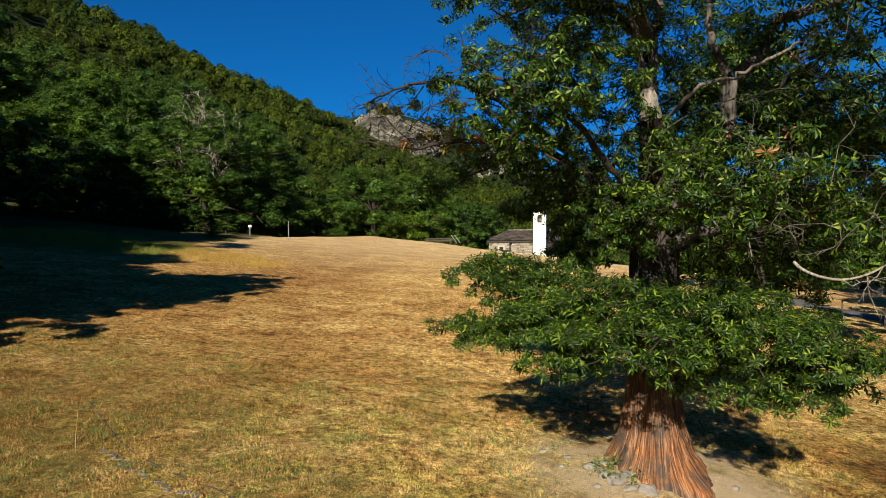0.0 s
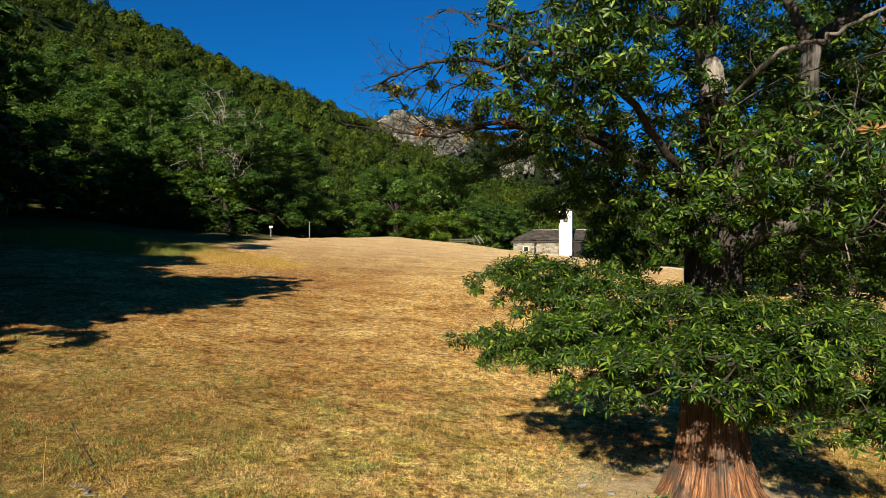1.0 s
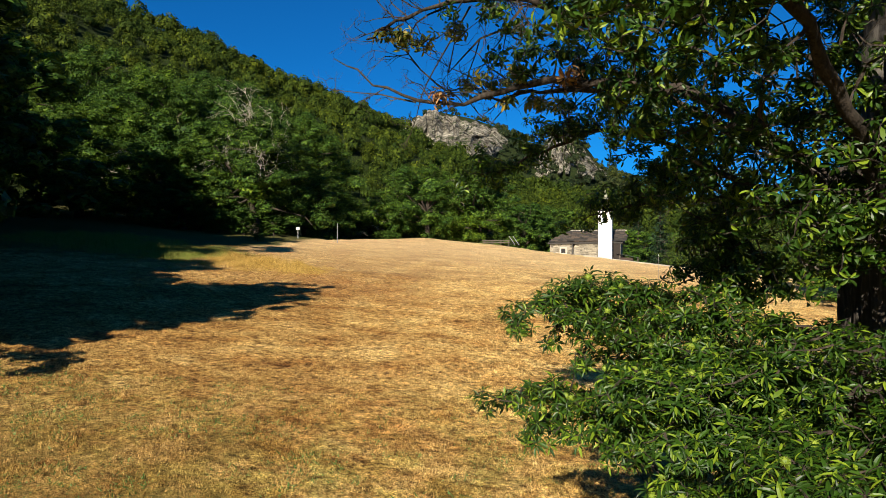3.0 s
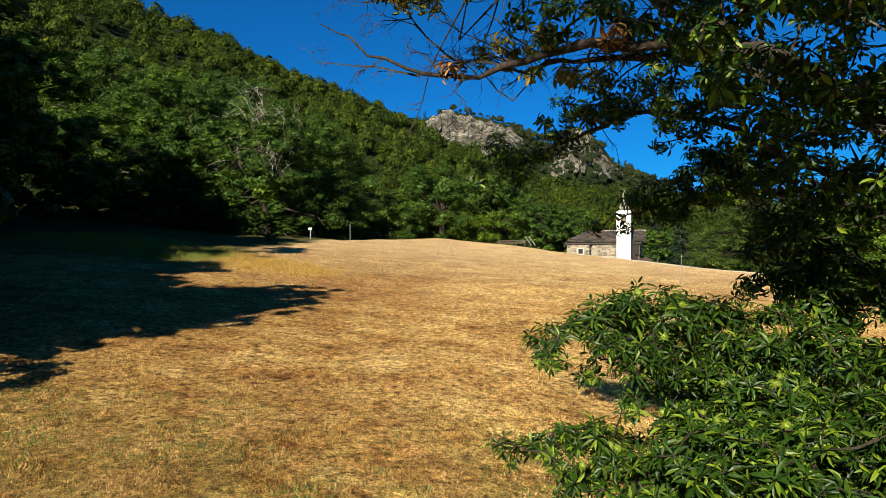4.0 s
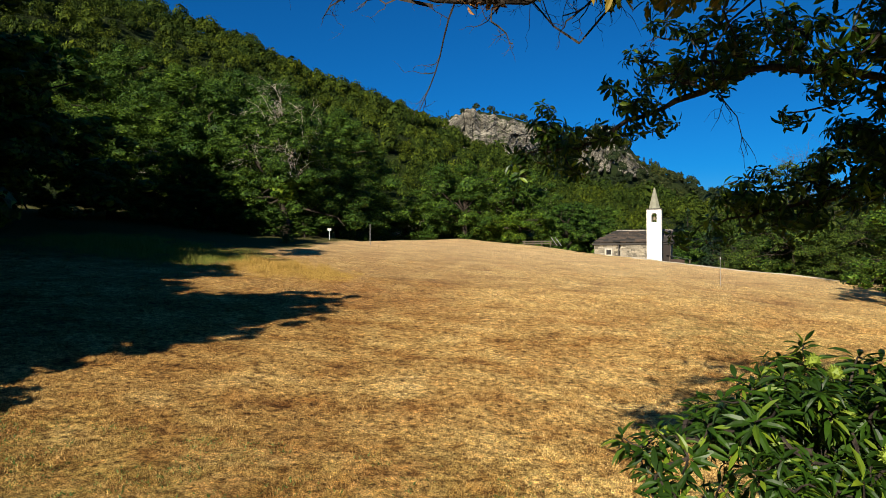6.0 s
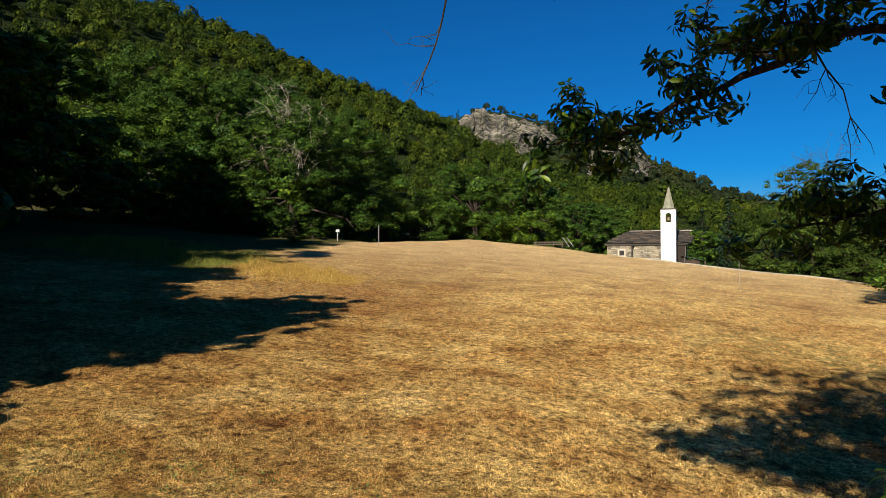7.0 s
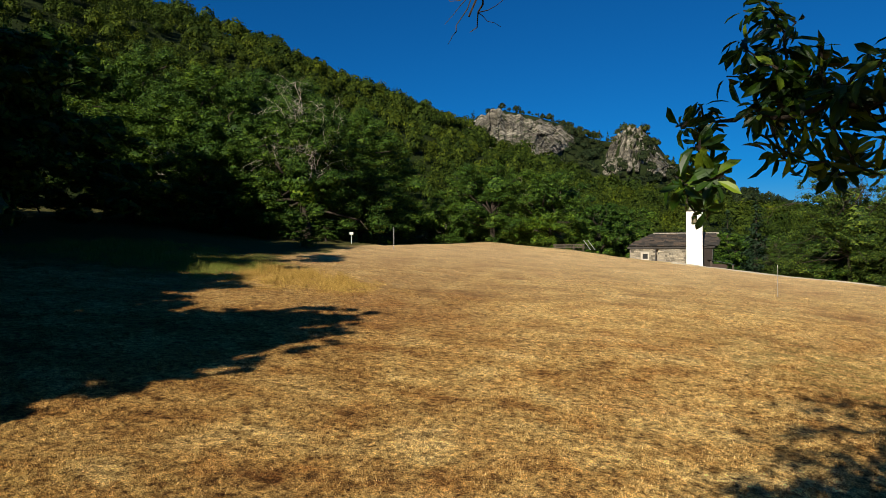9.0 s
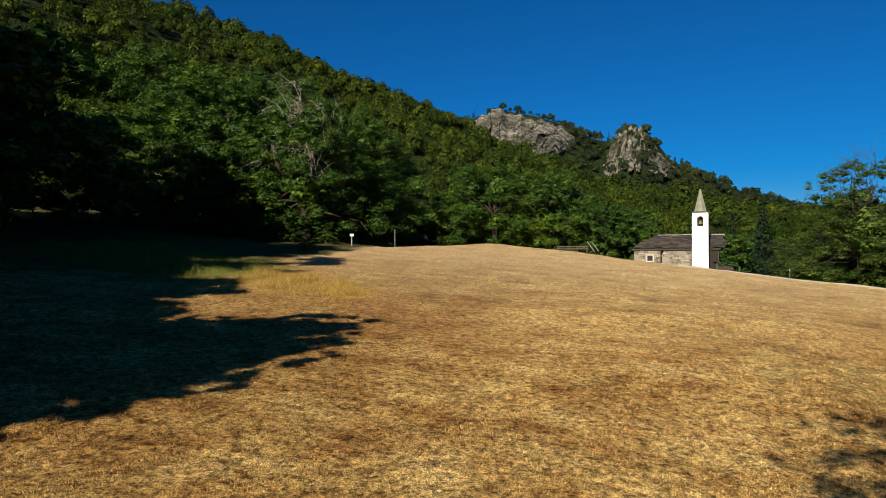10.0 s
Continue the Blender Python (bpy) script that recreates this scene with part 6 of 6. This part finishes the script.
STONE_VAR = random_piece("field_stone_mixed", (0.10, 0.09, 0.07), (0.19, 0.17, 0.13), (0.32, 0.28, 0.21))
SLATE_VAR = random_piece("roof_slate_mixed", (0.022, 0.021, 0.019), (0.042, 0.038, 0.034), (0.085, 0.062, 0.046), 0.85)
SPIRE = plain("lichened_stone", (0.20, 0.20, 0.15), 0.9, 0.3, 3.0, 0.2, 0.5)
chapel()


# ---------------------------------------------------------------- posts, sign, rail
def post(name, x, y, h, rad, mat, label, category="post", cap=None, lean=(0, 0)):
    root = thing(name, Matrix.Translation((x, y, gh(x, y))), label, category)
    bm = bmesh.new()
    bmesh.ops.create_cone(bm, cap_ends=True, segments=10, radius1=rad, radius2=rad * 0.9, depth=h + 0.3, matrix=Matrix.Translation((0, 0, h / 2 - 0.15)))
    part("shaft", bm, mat, root)
    if cap:
        bm = bmesh.new()
        bmesh.ops.create_cone(bm, cap_ends=True, segments=10, radius1=rad * 1.4, radius2=rad * 1.2, depth=0.12, matrix=Matrix.Translation((0, 0, h)))
        part("cap", bm, cap, root)
    return root


post("marker_post", -13.2, 55.2, 1.6, 0.028, METAL, "thin grey metal post in the dry grass")
post("goal_post", 9.4, 43.3, 1.5, 0.012, METAL, "thin galvanised post with pale top in the meadow", cap=PALE_METAL)
for i, (x, y) in enumerate([(14.4, 61.0), (11.0, 61.8)]):
    post("stake", x, y, 0.55, 0.014, TIMBER, "short thin stake along the meadow's edge")


def sign():
    x, y = -16.8, 56.2
    root = thing("sign", pose(x, y, gh(x, y), 0, 0, 15), "small white board on a post under the trees", "sign")
    bm = bmesh.new()
    box(bm, -0.022, -0.022, -0.3, 0.022, 0.022, 0.9, 0.006)
    part("post", bm, PALE_METAL, root)
    bm = bmesh.new()
    box(bm, -0.14, -0.065, 0.74, 0.14, -0.037, 0.93, 0.006)
    part("board", bm, WHITE, root, "white board")
    bm = bmesh.new()
    for k in range(3):
        box(bm, -0.11, -0.070, 0.77 + 0.055 * k, 0.11 - 0.04 * k, -0.066, 0.787 + 0.055 * k)
    part("text_bars", bm, IRON, root)
    return root


sign()


def rail():
    x, y = -0.4, 71.0
    root = thing("wooden_railing", pose(x, y, gh(x, y), 0, 0, -6), "low weathered wooden railing with slanting braces", "railing")
    for k in range(4):
        bm = bmesh.new()
        box(bm, -1.3 + 0.85 * k - 0.05, -0.05, -0.5, -1.3 + 0.85 * k + 0.05, 0.05, 0.46, 0.01)
        part("post", bm, TIMBER, root)
    for z in (0.15, 0.36):
        bm = bmesh.new()
        box(bm, -1.5, -0.09, z, 1.4, -0.05, z + 0.1, 0.01)
        part("rail", bm, TIMBER, root)
    for k, off in enumerate((1.35, 1.75)):
        bm = bmesh.new()
        m = Matrix.Translation((off + 0.25, 0, 0.4)) @ Matrix.Rotation(radians(-35), 4, "Y") 
        bmesh.ops.create_cube(bm, size=1.0, matrix=m @ Matrix.Diagonal((0.05, 0.05, 1.1, 1)))
        part("brace", bm, METAL, root, "pale slanting pole")
    return root


rail()


# ---------------------------------------------------------------- grass
def blades(name, xy, hmin, hmax, width, mat, label, seed, lean=0.5, per=5, spread=0.06, tall=None, broad=0.0):
    r = np.random.default_rng(seed)
    n = len(xy) * per
    p = np.repeat(xy, per, 0) + r.normal(size=(n, 2)) * spread
    width = width * (1 + broad * p[:, 1:2] / 14)
    z = height(p[:, 0], p[:, 1])
    h = r.uniform(hmin, hmax, n) * (0.75 + 0.45 * np.clip(noise_at(p[:, 0], p[:, 1], 1.7, 13), -1, 1))
    if tall is not None:
        h *= np.repeat(tall, per)
    a = r.random(n) * 2 * np.pi
    side = np.stack([np.cos(a), np.sin(a), 0 * a], -1) * width * r.uniform(0.6, 1.3, (n, 1))
    tip = r.normal(size=(n, 3)) * np.array([lean, lean, 0]) * h[:, None]
    base = np.stack([p[:, 0], p[:, 1], z - 0.01], -1)
    top = base + tip + np.stack([0 * h, 0 * h, h], -1)
    v = np.stack([base - side, base + side, top], 1).reshape(-1, 3)
    return tagged(mesh_np(name, v, [np.arange(3 * n).reshape(-1, 3)], mat), label, "grass", kind="stuff")


def scatter(n, seed, y0=4.0, y1=44.0, power=2.0):
    r = np.random.default_rng(seed)
    y = y0 + (y1 - y0) * r.random(n) ** power
    x = -0.6 + (r.random(n) * 2 - 1) * (3.0 + 0.62 * (y - 2)) - 0.1 * y
    return np.stack([x, y], -1)


xy = scatter(44000, 81, 4.0, 44.0, 1.7)
keep = noise_at(xy[:, 0], xy[:, 1], 2.3, 9) + 0.6 * noise_at(xy[:, 0], xy[:, 1], 0.8, 3) > -0.95
keep &= np.hypot(xy[:, 0] - 3.0, xy[:, 1] - 8.9) > 1.7
blades("meadow_grass", xy[keep], 0.02, 0.06, 0.004, STRAW, "short dry straw-coloured grass stubble", 82, 0.9, 5, 0.11, None, 1.4)
xy = scatter(90000, 87, 5.0, 34.0, 1.25)
keep = noise_at(xy[:, 0], xy[:, 1], 1.9, 31) + 0.8 * noise_at(xy[:, 0], xy[:, 1], 0.6, 32) > -0.6
keep &= np.hypot(xy[:, 0] - 3.0, xy[:, 1] - 8.9) > 1.8
blades("grass_tufts", xy[keep], 0.03, 0.075, 0.0036, STRAW, "upright tufts of dry straw-coloured grass", 88, 0.5, 6, 0.05, None, 0.7)
xy = scatter(12000, 83, 4.5, 15, 1.0)
keep = (noise_at(xy[:, 0], xy[:, 1], 3.1, 21) + 0.5 * noise_at(xy[:, 0], xy[:, 1], 0.9, 22) - 0.05 * xy[:, 0] > 0.1) & (np.hypot(xy[:, 0] - 3.0, xy[:, 1] - 8.9) > 1.5)
blades("green_grass", xy[keep], 0.035, 0.075, 0.012, WEED, "low green weeds among the dry grass", 84, 0.9, 4)


def tall_patch():
    r = np.random.default_rng(85)
    n = 26000
    u = r.random(n)
    x = -8.2 - 20.0 * u ** 1.1
    v = np.clip(r.normal(size=n), -2, 2)
    y = 33.2 + 0.42 * (-8.2 - x) + v * (1.1 + 3.6 * u)
    tall = (1 - np.abs(v) / 2.2) * np.clip((-7.9 - x) / 2.5, 0.2, 1) * (0.65 + 0.5 * noise_at(x, y, 3.4, 19))
    keep = noise_at(x, y, 2.1, 17) + 0.5 * noise_at(x, y, 0.7, 18) > r.uniform(-1.0, 0.5, n)
    return np.stack([x, y], -1)[keep], np.clip(tall[keep], 0.12, 1.1)


xy, tall = tall_patch()
gold = xy[:, 0] + 0.8 * noise_at(xy[:, 0], xy[:, 1], 2.5, 23) > -14.5
blades("tall_grass", xy[gold], 0.25, 0.75, 0.0042, TALL, "tall unmown grass gone to straw along the shade", 86, 0.3, 6, 0.14, tall[gold])
blades("tall_green_grass", xy[~gold], 0.25, 0.75, 0.005, TALL_GREEN, "tall unmown green grass in the trees' shade", 89, 0.3, 6, 0.16, tall[~gold])


# ---------------------------------------------------------------- lane, stones, weeds
ASPHALT = plain("worn_asphalt", (0.10, 0.105, 0.115), 0.9, 0.15, 0.8, 0.3, 0.3)


def lane():
    line = smooth_line([(18.9, 36.6, 0), (19.2, 35.2, 0), (19.9, 33.0, 0), (21.2, 30.4, 0), (24.5, 26.0, 0), (31.0, 19.0, 0)], 40)
    tan = np.gradient(line, axis=0)
    nrm = np.stack([-tan[:, 1], tan[:, 0], 0 * tan[:, 0]], -1)
    nrm /= np.linalg.norm(nrm, axis=1, keepdims=True)
    across = np.array([-1.25, -1.15, 0.0, 1.15, 1.25])
    lift = np.array([-0.06, 0.03, 0.05, 0.03, -0.06])
    pts = line[:, None] + nrm[:, None] * across[None, :, None]
    pts[:, :, 2] = height(line[:, 0], line[:, 1])[:, None] + lift
    n, k = len(line), len(across)
    i, j = np.meshgrid(np.arange(n - 1), np.arange(k - 1), indexing="ij")
    q = np.stack([i * k + j, i * k + j + 1, (i + 1) * k + j + 1, (i + 1) * k + j], -1).reshape(-1, 4)
    tagged(mesh_np("road", pts.reshape(-1, 3), [q], ASPHALT, smooth=True), "narrow grey asphalt lane below the meadow", "road", kind="structure")


lane()


def footpath():
    """A worn pale path along the meadow's far edge."""
    line = smooth_line([(7.6, 62.6, 0), (11.0, 60.6, 0), (14.0, 58.8, 0), (18.0, 56.4, 0), (22.0, 53.6, 0)], 50)
    tan = np.gradient(line, axis=0)
    nrm = np.stack([-tan[:, 1], tan[:, 0], 0 * tan[:, 0]], -1)
    nrm /= np.linalg.norm(nrm, axis=1, keepdims=True)
    wob = 0.08 * noise_at(line[:, 0], line[:, 1], 1.3, 41)
    across = np.array([-0.55, -0.42, 0.0, 0.42, 0.55])
    pts = line[:, None] + nrm[:, None] * (across[None] + wob[:, None])[:, :, None]
    pts[:, :, 2] = height(pts[:, :, 0], pts[:, :, 1]) + np.array([-0.04, 0.03, 0.04, 0.03, -0.04])
    n, k = len(line), len(across)
    i, j = np.meshgrid(np.arange(n - 1), np.arange(k - 1), indexing="ij")
    q = np.stack([i * k + j, i * k + j + 1, (i + 1) * k + j + 1, (i + 1) * k + j], -1).reshape(-1, 4)
    tagged(mesh_np("footpath", pts.reshape(-1, 3), [q], plain("trodden_soil", (0.50, 0.43, 0.32), 0.95, 0.12, 1.0, 0.1, 0.4), smooth=True), "narrow pale trodden path along the meadow's far edge", "footpath", kind="structure")


footpath()


def fence_posts():
    for x, y in [(16.9, 33.2), (17.6, 31.4), (18.3, 29.6), (19.1, 27.9)]:
        post("fence_post", x, y, 0.9, 0.035, TIMBER, "thin weathered fence post beside the lane", "post")


fence_posts()


def stone(x, y, size, seed, mat):
    r = random.Random(seed)
    bm = bmesh.new()
    bmesh.ops.create_icosphere(bm, subdivisions=2, radius=1.0)
    for v in bm.verts:
        n = noise.noise(v.co * 1.3 + Vector((seed, 0, 0)))
        v.co *= 1 + 0.35 * n + r.uniform(-0.05, 0.05)
        v.co.x *= size * r.uniform(0.97, 1.03) * 1.25
        v.co.y *= size
        v.co.z *= size * 0.6
    ob = part("stone", bm, mat)
    ob.matrix_basis = pose(x, y, gh(x, y) + size * 0.12, r.uniform(-15, 15), r.uniform(-15, 15), r.uniform(0, 360))
    return tagged(ob, "pale rough stone lying at the old tree's foot", "stone", "stones at the tree's foot")


PALE = plain("pale_stone", (0.22, 0.20, 0.17), 0.9, 0.2, 5.0, 0.2, 0.5)
for k, (x, y, s) in enumerate([(2.05, 8.9, 0.10), (2.15, 8.65, 0.08), (2.3, 8.45, 0.13), (2.4, 8.25, 0.07), (2.6, 8.2, 0.11), (2.25, 9.0, 0.06), (1.8, 9.3, 0.05), (2.65, 7.95, 0.09), (1.65, 9.0, 0.04), (2.0, 8.35, 0.05),
                               (2.9, 8.0, 0.06), (1.5, 9.6, 0.05), (3.9, 8.6, 0.05), (2.45, 8.6, 0.09)]):
    stone(x, y, s, k + 3, PALE)


def weeds():
    r = np.random.default_rng(91)
    for x, y in [(2.28, 8.75), (2.1, 8.8), (2.45, 8.35), (2.2, 8.5)]:
        pile = Pile()
        m = 45
        pos = np.array([x, y, gh(x, y) + 0.1]) + r.normal(size=(m, 3)) * np.array([0.11, 0.09, 0.06])
        leaf_quads(pile, pos, r.normal(size=(m, 3)) * 0.6 + np.array([0, -0.3, 0.8]), r.uniform(0.03, 0.065, m), r, 0.5)
        tagged(pile.make("weed", WEED), "low green weeds growing at the trunk's foot", "weed", kind="stuff")


weeds()


def hose():
    line = smooth_line([(-5.6, 10.2, 0), (-5.0, 9.5, 0), (-4.2, 8.6, 0), (-3.4, 8.0, 0), (-2.6, 7.5, 0), (-1.9, 7.0, 0)], 40)
    line[:, 2] = height(line[:, 0], line[:, 1]) + 0.004
    line[:, 2] += 0.01 * np.sin(np.arange(40) * 1.3)
    v, q = tube(line, 0.008, 6)
    tagged(mesh_np("hose", v, [q], IRON, smooth=True), "thin dark hose lying half hidden in the grass", "hose")


hose()


def trench():
    """A shallow drain of grey-blue flat stones beside the hose."""
    r = np.random.default_rng(95)
    root = thing("stone_drain", pose(-3.4, 7.8, gh(-3.4, 7.8), 0, 0, 0), "row of small flat blue-grey stones set in the grass", "stone drain")
    mat = plain("blue_grey_stone", (0.14, 0.125, 0.10), 0.9, 0.2, 6.0)
    line = smooth_line([(-4.3, 8.55, 0), (-3.5, 7.92, 0), (-2.7, 7.4, 0), (-2.0, 6.9, 0)], 26)
    for k in range(26):
        x, y = line[k][0] - 0.12 + r.normal() * 0.03, line[k][1] - 0.1 + r.normal() * 0.03
        bm = bmesh.new()
        box(bm, -0.065, -0.045, -0.04, 0.065, 0.045, 0.004, 0.006)
        ob = part("stone", bm, mat, root)
        ob.matrix_basis = pose(x + 3.4, y - 7.8, gh(x, y) - gh(-3.4, 7.8), r.normal() * 6, r.normal() * 6, r.uniform(0, 180))


trench()


def straw_stalk():
    x, y = -4.75, 8.35
    v, q = tube([(0, 0, -0.05), (0.01, 0, 0.25), (0.03, 0.01, 0.55)], [0.008, 0.007, 0.004], 5)
    ob = mesh_np("straw_stalk", v, [q], STRAW)
    ob.matrix_basis = Matrix.Translation((x, y, gh(x, y)))
    tagged(ob, "single tall pale straw stalk standing in grass", "stalk")


straw_stalk()


def to_metres():
    """Sets the plan, drawn in units of UNIT metres, to its true size."""
    for me in bpy.data.meshes:
        me.transform(Matrix.Scale(UNIT, 4))
    for ob in bpy.data.objects:
        if ob.type in {"MESH", "EMPTY"}:
            m = ob.matrix_basis.copy()
            m.translation *= UNIT
            ob.matrix_basis = m


to_metres()
